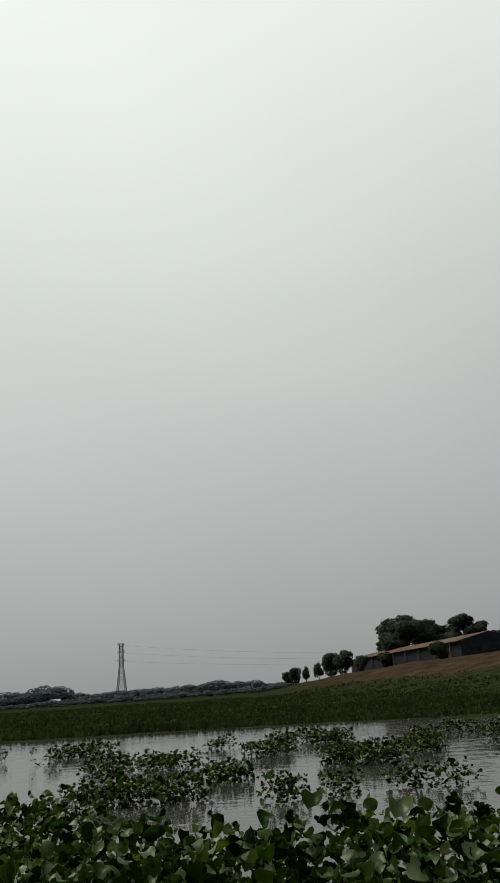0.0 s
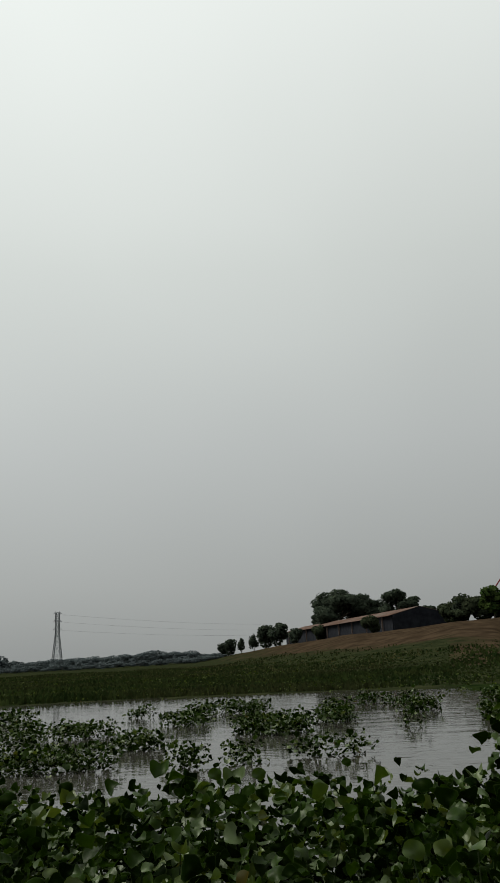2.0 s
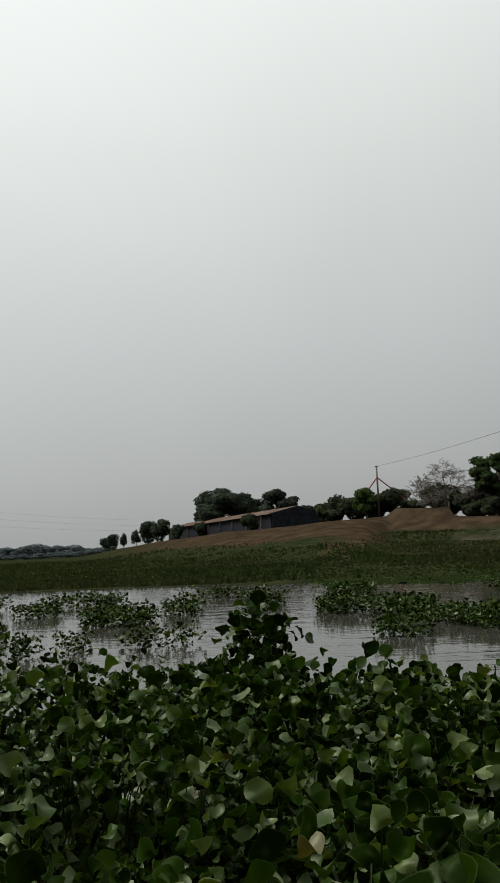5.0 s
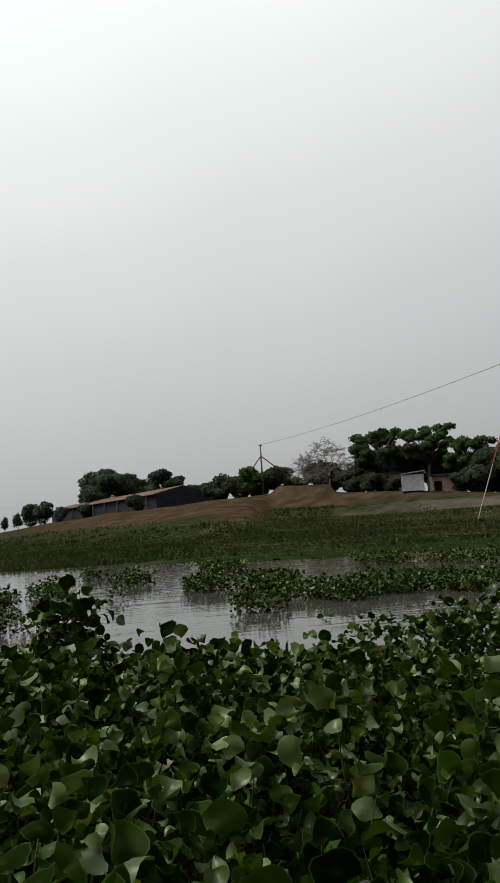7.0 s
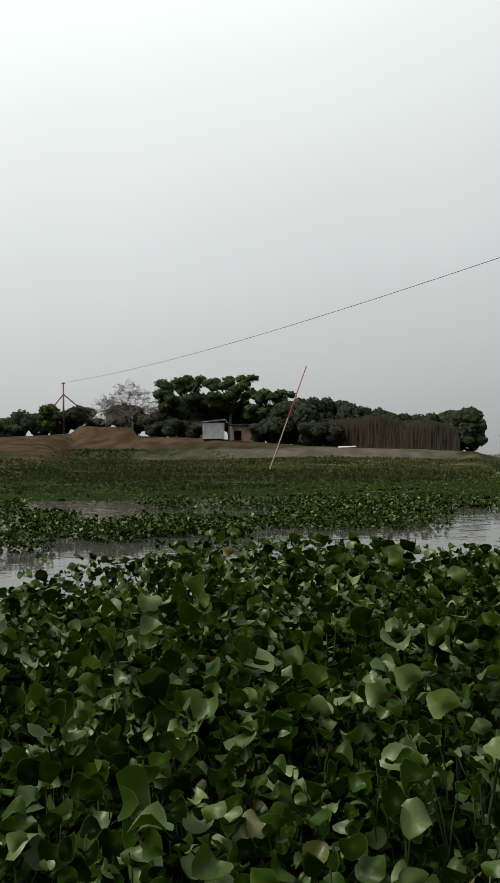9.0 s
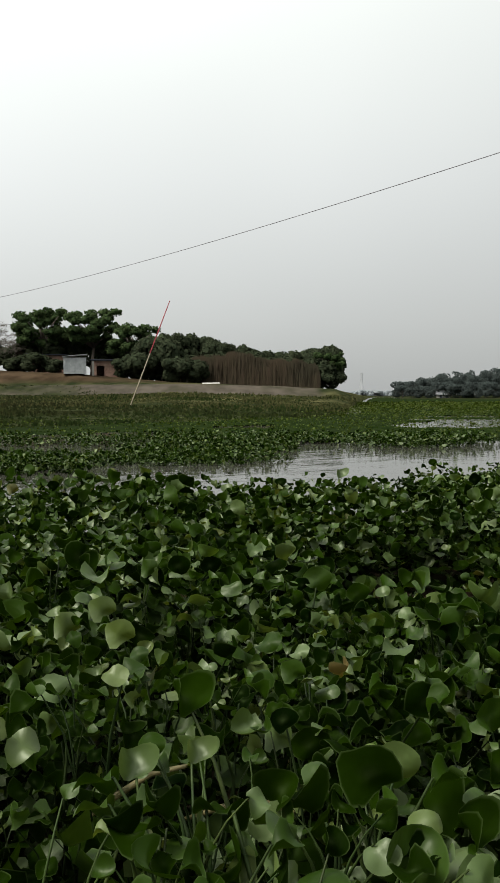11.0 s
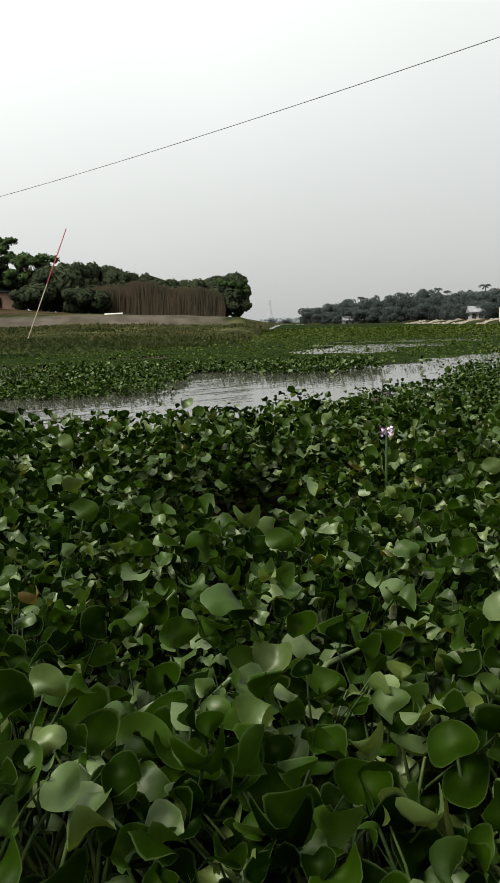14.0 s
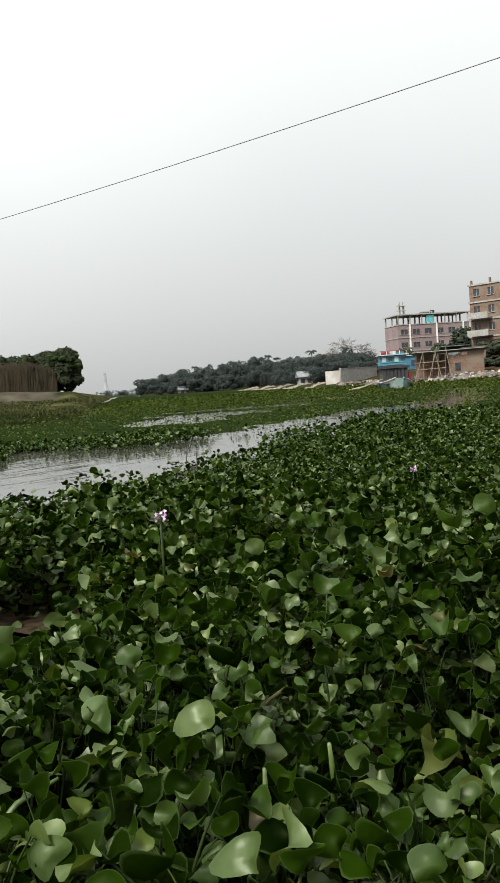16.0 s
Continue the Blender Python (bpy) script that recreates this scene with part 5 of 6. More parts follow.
# ---------------------------------------------------------------- far bank, left: shed, pylon, pole
def shed_long():
    a, b2 = Vector((13, 211, 0)), Vector((28, 139, 0))
    d = (b2 - a).normalized()
    west = Vector((d.y, -d.x, 0))
    if west.x > 0:
        west = -west
    base = 4.2
    t = thing("brickworks_shed", (20, 175, base), "long low shed with a rusty tin roof on the bank", "shed")
    inv = t.matrix_world.inverted()

    def sheet(p0, p1, p2, p3, thick, mat, name, label=""):
        s = Shape()
        n_ = (p1 - p0).cross(p3 - p0).normalized() * thick
        q = [inv @ v for v in (p0, p1, p2, p3)]
        s.add([*q, *(v + n_ for v in q)], [(3, 2, 1, 0), (4, 5, 6, 7), (0, 1, 5, 4), (1, 2, 6, 5), (2, 3, 7, 6), (3, 0, 4, 7)])
        return part(name, s, mat, t, label)

    up = Vector((0, 0, 1))
    for sgn, nm in ((1, "roof_slope"), (-1, "roof_slope")):
        n_parts = 8
        for k in range(n_parts):
            u0, u1 = a.lerp(b2, k / n_parts) + d * 0.02, a.lerp(b2, (k + 1) / n_parts) - d * 0.02
            sheet(u0 + up * 8.3, u1 + up * 8.3, u1 + west * sgn * 5.6 + up * 6.9, u0 + west * sgn * 5.6 + up * 6.9, 0.06 * -sgn, TIN, nm, "weathered rusty tin sheets" if k == 0 else "")
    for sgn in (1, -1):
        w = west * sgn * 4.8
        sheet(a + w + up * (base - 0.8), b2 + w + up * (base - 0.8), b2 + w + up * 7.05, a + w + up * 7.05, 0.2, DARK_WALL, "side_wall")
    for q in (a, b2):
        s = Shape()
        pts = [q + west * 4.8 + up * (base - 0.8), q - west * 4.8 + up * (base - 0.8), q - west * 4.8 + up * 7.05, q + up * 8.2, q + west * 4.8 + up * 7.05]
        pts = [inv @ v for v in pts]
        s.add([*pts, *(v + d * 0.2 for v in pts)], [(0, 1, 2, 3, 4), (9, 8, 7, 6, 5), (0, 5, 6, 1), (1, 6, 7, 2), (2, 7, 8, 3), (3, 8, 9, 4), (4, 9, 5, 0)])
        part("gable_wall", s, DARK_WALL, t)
    for k in range(9):
        s = Shape()
        q = inv @ (a.lerp(b2, (k + 0.5) / 9) + west * 5.3)
        s.box((q.x, q.y, q.z + base + 1.0), (0.25, 0.25, 3.6))
        part("post", s, WOOD_DARK, t)
    return t


shed_long()


def lattice_tower(x, y, z, height, half, mat, label):
    t = thing("power_pylon", (x, y, z), label, "pylon")
    top_half = half * 0.36

    def w_at(u):
        return half + (top_half - half) * min(1, u / 0.62) if u < 0.62 else top_half

    for sx, sy in ((-1, -1), (1, -1), (1, 1), (-1, 1)):
        s = Shape()
        s.tube([(sx * w_at(u), sy * w_at(u), u * height) for u in (0, 0.31, 0.62, 1.0)], [0.45, 0.42, 0.38, 0.30], 4)
        part("leg", s, mat, t)
    levels = [0, 0.16, 0.30, 0.42, 0.53, 0.62, 0.71, 0.80, 0.90, 1.0]
    for u0, u1 in zip(levels, levels[1:]):
        a0, a1 = w_at(u0), w_at(u1)
        for (ax, ay), (bx_, by_) in (((-1, -1), (1, -1)), ((1, -1), (1, 1)), ((1, 1), (-1, 1)), ((-1, 1), (-1, -1))):
            for p0, p1 in (((ax * a0, ay * a0, u0 * height), (bx_ * a1, by_ * a1, u1 * height)), ((bx_ * a0, by_ * a0, u0 * height), (ax * a1, ay * a1, u1 * height)), ((ax * a1, ay * a1, u1 * height), (bx_ * a1, by_ * a1, u1 * height))):
                part("brace", Shape().tube([p0, p1], [0.17], 3), mat, t)
    for u, reach in ((0.70, 3.6), (0.84, 3.4), (0.985, 3.2)):
        s = Shape()
        for sgn in (-1, 1):
            for sy in (-1, 1):
                s.tube([(sgn * top_half, sy * top_half, u * height), (sgn * reach, 0, u * height - 0.2)], [0.13], 3)
                s.tube([(sgn * top_half, sy * top_half, u * height + 1.6), (sgn * reach, 0, u * height - 0.2)], [0.10], 3)
        part("cross_arm", s, mat, t)
    return t


tx, ty = polar(-13.3, 676)
lattice_tower(tx, ty, 0.3, 43.0, 3.9, PYLON_STEEL, "grey steel lattice pylon standing on the plain")
fx_, fy_ = polar(46.1, 1500)
lattice_tower(fx_, fy_, 0.0, 42.0, 4.5, HAZE_STEEL, "haze-pale steel pylon far down the river")
for k, (z0_, z1_, off) in enumerate(((42.0, 36, 0), (36.0, 30, 2), (30.0, 25, -2))):
    s = Shape()
    end = polar(1.0, 900)
    pts = []
    for i in range(17):
        u = i / 16
        pts.append((tx + (end[0] - tx) * u + off, ty + (end[1] - ty) * u, z0_ + (z1_ - z0_) * u - 24 * u * (1 - u) * 0.35))
    s.tube(pts, [0.05], 3)
    tagged(part("power_line", s, CABLE), "thin overhead power line running from the pylon", "cable", "pylon lines")

# wooden pole with two stays, carrying the cable that crosses the river
POLE = (34.9, 113.6)
pz = ground_z(*POLE)
pole = thing("utility_pole", (*POLE, pz), "dark wooden pole with two slanting red-brown struts", "pole")
s = Shape()
s.tube([(0.05, 0, -0.6), (0.02, 0, 4), (0, 0, 12.45 - pz)], [0.15, 0.13, 0.10], 8)
part("mast", s, WOOD_DARK, pole, smooth=True)
for side, run in ((-1, 2.4), (1, 4.6)):
    s = Shape()
    s.tube([(0, 0, 10.75 - pz), (side * run * 0.9, 0, 1.0 + (1.6 if side > 0 else 2.2))], [0.08, 0.09], 6)
    part("strut", s, RED_PAINT, pole, "red-brown slanting strut")
s = Shape()
s.box((0, 0, 12.3 - pz), (0.5, 0.1, 0.12))
part("cross_bar", s, WOOD_DARK, pole)
s = Shape()
pts = []
for i in range(41):
    u = i / 40
    pts.append((34.9 + (32.9 - 34.9) * u, 113.6 + (4.0 - 113.6) * u, 12.4 - 4 * 1.33 * u * (1 - u)))
s.tube(pts, [0.02], 5)
tagged(part("overhead_cable", s, CABLE, smooth=True), "black cable sagging from the pole across the river", "cable")
# the pole on the near bank that holds the cable's other end
pole2 = thing("utility_pole", (32.9, 3.9, 0.0), "dark wooden pole holding the cable's other end", "pole")
s = Shape()
s.tube([(0, 0, -1.5), (0, 0, 12.5)], [0.15, 0.10], 8)
part("mast", s, WOOD_DARK, pole2, smooth=True)

# leaning bamboo with a red upper half
sx, sy = 26.75, 42.46
sz_ = ground_z(sx, sy)
tx2, ty2 = 42.5, 62.0
staff = thing("bamboo_staff", (sx, sy, sz_), "long leaning bamboo pole with a faded red upper half", "staff")
foot_p, top_p = Vector((0, 0, -0.5)), Vector((tx2 - sx, ty2 - sy, 9.67 - sz_))
s = Shape()
s.tube([foot_p, foot_p.lerp(top_p, 0.22), foot_p.lerp(top_p, 0.45)], [0.042, 0.04, 0.038], 7)
part("lower_pole", s, BAMBOO, staff, smooth=True)
s = Shape()
s.tube([foot_p.lerp(top_p, 0.45), foot_p.lerp(top_p, 0.75), top_p], [0.046, 0.045, 0.042], 7)
part("upper_pole", s, RED_PAINT, staff, "faded red painted pole", smooth=True)


# ---------------------------------------------------------------- far bank, middle: tin hut and brick sheds
def facing(az):
    """Turn of a thing whose front (-y) looks at the river from that bearing."""
    return -az


hx, hy = polar(26.95, 93)
hz = ground_z(hx, hy)
hut = thing("tin_hut", (hx, hy, hz), "small pale corrugated tin hut on the earth bank", "hut", rz=facing(26.95))
for k in range(15):
    part("corrugation", Shape().box((-1.12 + k * 0.16, -0.985, 0.88), (0.09, 0.05, 1.75)), TIN_WHITE, hut)
part("front_sheet", Shape().box((0, -0.94, 0.88), (2.4, 0.04, 1.8)), TIN_WHITE, hut)
for side in (-1, 1):
    s = Shape()
    s.box((side * 1.2, 0.0, 0.9), (0.05, 1.9, 1.8))
    part("side_sheet", s, TIN_WHITE, hut)
s = Shape()
s.prism([(-1.35, 1.86), (1.35, 2.12), (1.35, 2.18), (-1.35, 1.92)], (0, -1.25, 0), (0, 1.15, 0))
part("roof", s, TIN_WHITE, hut)
s = Shape()
s.box((0, 0.95, 0.9), (2.4, 0.05, 1.8))
part("back_sheet", s, TIN_WHITE, hut)


def brick_shed(az, d, width, height, doors, label):
    x, y = polar(az, d)
    t = thing("brick_shed", (x, y, ground_z(x, y) - 0.1), label, "shed", "brick sheds", rz=facing(az))
    s = Shape()
    edges = [-width / 2]
    for c, w in doors:
        edges += [c - w / 2, c + w / 2]
    edges.append(width / 2)
    for k in range(0, len(edges), 2):
        s.box(((edges[k] + edges[k + 1]) / 2, -1.5, height / 2), (edges[k + 1] - edges[k], 0.25, height))
    for c, w in doors:
        s.box((c, -1.5, height - 0.3), (w, 0.25, 0.6))
    part("front_wall", s, BRICK, t)
    s = Shape()
    s.box((0, 1.5, height / 2), (width, 0.25, height))
    part("back_wall", s, BRICK, t)
    for sgn in (-1, 1):
        s = Shape()
        s.box((sgn * (width / 2 - 0.125), 0, height / 2), (0.25, 2.75, height))
        part("side_wall", s, BRICK, t)
    s = Shape()
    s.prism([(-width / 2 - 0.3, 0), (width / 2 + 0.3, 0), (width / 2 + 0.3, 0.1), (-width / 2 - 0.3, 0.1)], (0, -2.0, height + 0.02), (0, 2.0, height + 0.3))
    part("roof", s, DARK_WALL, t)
    return t


brick_shed(25.0, 103, 4.4, 2.2, [(-0.6, 1.0), (1.3, 0.9)], "low brick shed with dark doorways under the trees")
brick_shed(29.3, 101, 4.2, 2.1, [(-1.2, 0.9)], "low brick shed with an open doorway beside the tin hut")
x, y = polar(28.15, 93)
post = thing("door_leaf", (x, y, ground_z(x, y)), "pale door panel leaning by the brick shed", "door", rz=facing(28.1))
s = Shape()
s.box((0, 0, 0.8), (0.24, 0.08, 1.6))
part("panel", s, CONCRETE, post)
x, y = polar(36.3, 86)
slab = thing("upturned_boat", (x, y, ground_z(x, y) + 0.05), "small pale boat lying upturned by the road", "boat", rz=facing(30))
s = Shape()
s.prism([(-0.3, 0), (0.3, 0), (0.22, 0.10), (0, 0.13), (-0.22, 0.10)], (-0.9, 0, 0), (0.9, 0.2, 0.04))
part("hull", s, PLASTER_YARD, slab)

# pale house in the far left wood
x, y = polar(-17.6, 405)
hs = thing("white_house", (x, y, 0.2), "small white house before the far trees", "house", rz=15)
s = Shape()
s.box((0, 0, 0.95), (4.0, 3, 1.9))
part("wall", s, PLASTER_WHITE, hs)
s = Shape()
s.prism([(-1.9, 1.85), (1.9, 1.85), (0, 2.7)], (-2.3, 0, 0), (2.3, 0, 0))
part("roof", s, TIN_WHITE, hs)


# ---------------------------------------------------------------- right shore
def far_house(az, d, w, h, wall, roof, label):
    x, y = polar(az, d)
    t = thing("shore_house", (x, y, ground_z(x, y)), label, "house", "houses on the far shore", rz=facing(az) + 8)
    s = Shape()
    s.box((0, 0, h / 2), (w, 4, h))
    part("wall", s, wall, t)
    s = Shape()
    s.prism([(-2.5, h), (2.5, h), (2.5, h + 0.15), (0, h + 1.3), (-2.5, h + 0.15)], (-w / 2 - 0.4, 0, 0), (w / 2 + 0.4, 0, 0))
    part("roof", s, roof, t, "pale tin roof")
    for k in range(max(2, int(w / 2.2))):
        s = Shape()
        s.box((-w / 2 + (k + 0.5) * w / max(2, int(w / 2.2)), -2.02, h * 0.5), (0.8, 0.08, 0.9))
        part("window", s, WINDOW, t)
    return t


far_house(51.8, 256, 3.6, 0.9, CONCRETE, ROOF_DULL, "low house with a pale tin roof among trees")
far_house(53.4, 250, 1.8, 1.1, CONCRETE, ROOF_DULL, "small house with a pale roof among trees")
far_house(60.4, 170, 2.6, 1.5, CONCRETE, ROOF_DULL, "small tin-roofed house by the shore")
far_house(57.2, 318, 3.5, 5.8, PLASTER_PINK, ROOF_DULL, "tall pale pink house rising over the trees")


def heap(name, az, d, w, depth, h, mat, label, seed, broken=0.55):
    x, y = polar(az, d)
    g = np.linspace(-1, 1, 26)
    U, V = np.meshgrid(g, g, indexing="ij")
    turn = radians(facing(az))
    LX, LY = U * w / 2, V * depth / 2
    WX, WY = x + LX * math.cos(turn) - LY * math.sin(turn), y + LX * math.sin(turn) + LY * math.cos(turn)
    base = np.maximum(ground_height(np.degrees(np.arctan2(WX - 1, WY + 0.5)), np.hypot(WX - 1, WY + 0.5)), 0.0)
    z0 = float(base[13, 13])
    Z = base - z0 - 0.5 + np.clip(1 - U ** 2 - V ** 2, 0, 1) ** 0.5 * (h + 0.5) * (1.05 - broken + 0.5 * smooth_noise(U * 3, V * 3, 1.0, seed) + broken * smooth_noise(U * 9, V * 9, 1.0, seed + 7))
    idx2 = np.arange(U.size).reshape(U.shape)
    qd = np.stack([idx2[:-1, :-1], idx2[1:, :-1], idx2[1:, 1:], idx2[:-1, 1:]], -1).reshape(-1, 4)
    ob = new(name, bulk_mesh(name, np.stack([LX, LY, Z], -1).reshape(-1, 3), qd, [mat]))
    ob.matrix_world = pose(x, y, z0, 0, 0, facing(az))
    return tagged(ob, label, "mound")


for k, (az, d, w, h) in enumerate(((57.4, 206, 7, 0.4), (58.6, 187, 7, 0.5), (59.8, 168, 6, 0.45), (61.2, 145, 4, 0.4), (56.4, 222, 6, 0.4))):
    heap("sand_mound", az, d, w * 1.3, 2.2, h * 0.8, SAND, "pale heap of sand on the far shore", k + 3, 0.95)
for k, (az, d, w, h) in enumerate(((65.2, 118, 2.5, 0.5), (69.6, 110, 4, 0.3), (71.5, 109, 5, 0.35), (73.0, 109, 4, 0.3))):
    heap("rubble_mound", az, d, w, 2.5, h, RUBBLE, "grey rubble heap at the water's edge", k + 23)

# walled yard: pale end wall and long grey side wall
x, y = polar(63.0, 134)
yard = thing("yard_wall", (x, y, 0.0), "pale rendered yard wall with a grey side", "wall")
s = Shape()
ex, ey = polar(62.0, 136)
s.prism([(-0.12, -0.3), (0.12, -0.3), (0.12, 2.65), (-0.12, 2.65)], (ex - x, ey - y, 0), (0, 0, 0))
part("end_wall", s, PLASTER_YARD, yard, "pale rendered wall")
s = Shape()
ex2, ey2 = polar(65.4, 146)
s.prism([(-0.12, -0.3), (0.12, -0.3), (0.12, 2.9), (-0.12, 2.9)], (0, 0, 0), (ex2 - x, ey2 - y, 0))
part("side_wall", s, CONCRETE, yard)
s = Shape()
s.prism([(-0.2, 2.9), (0.2, 2.9), (0.2, 3.0), (-0.2, 3.0)], (0, 0, 0), (ex2 - x, ey2 - y, 0))
part("coping", s, CONCRETE, yard)


def concrete_block(t, width, depth, z0, floors, fh, wall, win_w, n_win, slab=0.25, win_h=1.1, both_sides=True):
    """Storeys of a building: slabs, columns, infill walls with window openings and panes."""
    bay = width / n_win
    for fl in range(floors):
        zb = z0 + fl * fh
        s = Shape()
        s.box((0, 0, zb + fh - slab / 2), (width + 0.5, depth + 0.5, slab))
        part("floor_slab", s, CONCRETE, t)
        sill, head = 0.9, 0.9 + win_h
        part("sill_wall", Shape().box((0, -depth / 2, zb + sill / 2), (width, 0.2, sill)), wall, t)
        part("lintel_wall", Shape().box((0, -depth / 2, zb + (head + fh - slab) / 2), (width, 0.2, fh - slab - head)), wall, t)
        for k in range(n_win + 1):
            half = (bay - win_w) / 2
            x0 = -width / 2 + k * bay - (half if k else 0)
            x1 = -width / 2 + k * bay + (half if k < n_win else 0)
            part("wall_pier", Shape().box(((x0 + x1) / 2, -depth / 2, zb + (sill + head) / 2), (x1 - x0, 0.2, head - sill)), wall, t)
        for sgn in (-1, 1):
            s = Shape()
            s.box((sgn * width / 2, 0, zb + (fh - slab) / 2), (0.2, depth - 0.25, fh - slab))
            part("end_wall", s, wall, t)
        s = Shape()
        s.box((0, depth / 2, zb + (fh - slab) / 2), (width, 0.2, fh - slab))
        part("back_wall", s, wall, t)
        for k in range(n_win):
            c = -width / 2 + (k + 0.5) * bay
            w = Shape()
            w.box((c, -depth / 2 + 0.02, zb + (sill + head) / 2), (win_w, 0.05, head - sill))
            pane = part("window", w, WINDOW, t)
            fr = Shape()
            fr.box((c, -depth / 2 - 0.08, zb + sill - 0.05), (win_w + 0.3, 0.3, 0.1))
            fr.box((c, -depth / 2 - 0.03, zb + (sill + head) / 2), (0.07, 0.08, head - sill))
            part("sill", fr, CONCRETE, pane)


# pink building, top storey still an open frame
ax, ay = polar(66.3, 280)
bx_, by_ = polar(70.9, 290)
bld = thing("pink_building", ((ax + bx_) / 2, (ay + by_) / 2, 4.0), "pink multi-storey building with an unfinished open top floor", "building", rz=math.degrees(math.atan2(by_ - ay, bx_ - ax)))
W = math.hypot(bx_ - ax, by_ - ay)
concrete_block(bld, W, 12, 1.0, 3, 4.25, PLASTER_PINK, 2.4, 6, win_h=1.7)
for k in range(7):
    for yy in (-5.8, 0, 5.8):
        s = Shape()
        s.box((-W / 2 + 0.3 + k * (W - 0.6) / 6, yy, 13.8 + 1.45), (0.4, 0.4, 2.9))
        part("column", s, CONCRETE, bld)
for k in range(3):
    s = Shape()
    s.box((-W / 2 + 4 + k * 9.4, -6.2, 7.4), (0.5, 0.3, 12.8))
    part("pier", s, PLASTER_WHITE, bld)
s = Shape()
s.box((0, 0, 16.85), (W + 1.0, 13, 0.35))
part("roof_slab", s, CONCRETE, bld)
s = Shape()
s.box((W * 0.02, 1.5, 18.0), (3.6, 3.0, 0.25))
for dx in (-1.6, 1.6):
    for dy in (0.2, 2.8):
        s.box((W * 0.02 + dx, dy, 17.4), (0.25, 0.25, 1.1))
part("stair_head", s, CONCRETE, bld)
s = Shape()
for i, (dx, hh2) in enumerate(((-9.9, 3.9), (-8.2, 4.6), (-9.1, 4.6), (-7.4, 3.4))):
    s.box((dx, -1 + i * 0.6, 17.0 + hh2 / 2), (0.28, 0.28, hh2))
s.box((-8.7, 0, 20.2), (2.7, 2.0, 0.2))
s.box((-8.7, 0, 18.7), (2.7, 2.0, 0.15))
part("stair_frame", s, CONCRETE, bld)
s = Shape()
s.tube([(3.4, 2.5, 17.0), (3.4, 2.5, 18.6)], [0.75, 0.75], 12)
part("water_tank", s, HULL, bld, "black plastic water tank")
s = Shape()
s.box((-1.2, -5.9, 15.2), (2.6, 0.1, 2.4))
part("green_sheet", s, TEAL_PAINT, bld, "green sheet hung in the open floor")

# red brick building
ax, ay = polar(72.75, 150)
bx_, by_ = polar(78.4, 142)
bb = thing("brick_building", ((ax + bx_) / 2, (ay + by_) / 2, 3.2), "unfinished red brick building with dark openings", "building", rz=math.degrees(math.atan2(by_ - ay, bx_ - ax)))
W = math.hypot(bx_ - ax, by_ - ay)
concrete_block(bb, W, 9, 0.8, 4, 2.9, BRICK_TAN, 1.1, 6, win_h=1.2)
s = Shape()
for k in range(4):
    s.box((-W / 2 + 0.3 + k * 3.6, -4.3, 12.7 + 0.1 * (k % 2)), (0.3, 0.3, 0.8))
part("column_stub", s, BRICK_TAN, bb)
for fl in (1, 2):
    s = Shape()
    s.box((-W / 2 + 2.3, -5.3, 0.8 + fl * 2.9), (4.0, 1.7, 0.18))
    s.box((-W / 2 + 2.3, -6.1, 0.8 + fl * 2.9 + 0.5), (4.0, 0.12, 0.9))
    part("balcony", s, CONCRETE, bb)


# open bamboo stand and brick store at the water's edge
def shore_stand():
    x, y = polar(70.5, 114)
    t = thing("waterside_shelter", (x, y, max(0.5, ground_z(x, y))), "open bamboo shelter with a brick store at the waterside", "shelter", rz=facing(70.5))
    for k in range(5):
        s = Shape()
        s.tube([(-4.4 + k * 0.95, -1.4 + 0.15 * (k % 2), -0.9), (-4.4 + k * 0.95 + (0.5 if k == 2 else 0.05), -1.4, 3.0)], [0.08, 0.07], 6)
        part("post", s, BAMBOO if k % 2 else WOOD_DARK, t)
    for zz in (1.0, 1.9):
        s = Shape()
        s.tube([(-4.6, -1.45, zz), (-0.5, -1.45, zz + 0.05)], [0.06], 6)
        part("rail", s, BAMBOO, t)
    s = Shape()
    s.prism([(-1.7, 0), (1.7, 0.25), (1.7, 0.33), (-1.7, 0.08)], (-4.9, 0, 3.0), (4.6, 0, 3.1))
    part("roof", s, CONCRETE, t)
    for x0, x1, z1 in ((-4.7, -3.3, 3.6), (-2.9, -1.6, 3.9), (-1.0, -1.9, 3.4), (0.3, -0.5, 3.7)):
        s = Shape()
        s.tube([(x0, -1.9, -0.9), (x1, -1.55, z1)], [0.07, 0.05], 6)
        part("prop", s, BAMBOO, t)
    s = Shape()
    s.box((1.1, -0.9, 0.95), (2.4, 0.25, 3.3))
    s.box((3.3, -0.9, 1.2), (2.1, 0.25, 3.8))
    part("brick_wall", s, BRICK_TAN, t)
    s = Shape()
    s.box((1.0, -1.06, 1.1), (0.7, 0.1, 1.0))
    part("opening", s, WINDOW, t)
    s = Shape()
    s.box((-2.4, 1.2, 1.2), (4.4, 0.2, 3.6))
    part("back_wall", s, BRICK, t)
    return t


shore_stand()
x, y = polar(68.0, 122)
kiosk = thing("blue_kiosk", (x, y, 2.0), "small blue tin kiosk above the landing", "kiosk", rz=facing(68))
s = Shape()
s.box((0, 0, 0.9), (2.0, 1.8, 1.9))
part("wall", s, BLUE_PAINT, kiosk)
s = Shape()
s.box((0, 0, 1.95), (2.5, 2.3, 0.12))
part("roof", s, TIN_WHITE, kiosk)
s = Shape()
s.box((0.2, -0.92, 0.9), (0.8, 0.06, 0.8))
part("hatch", s, WINDOW, kiosk)

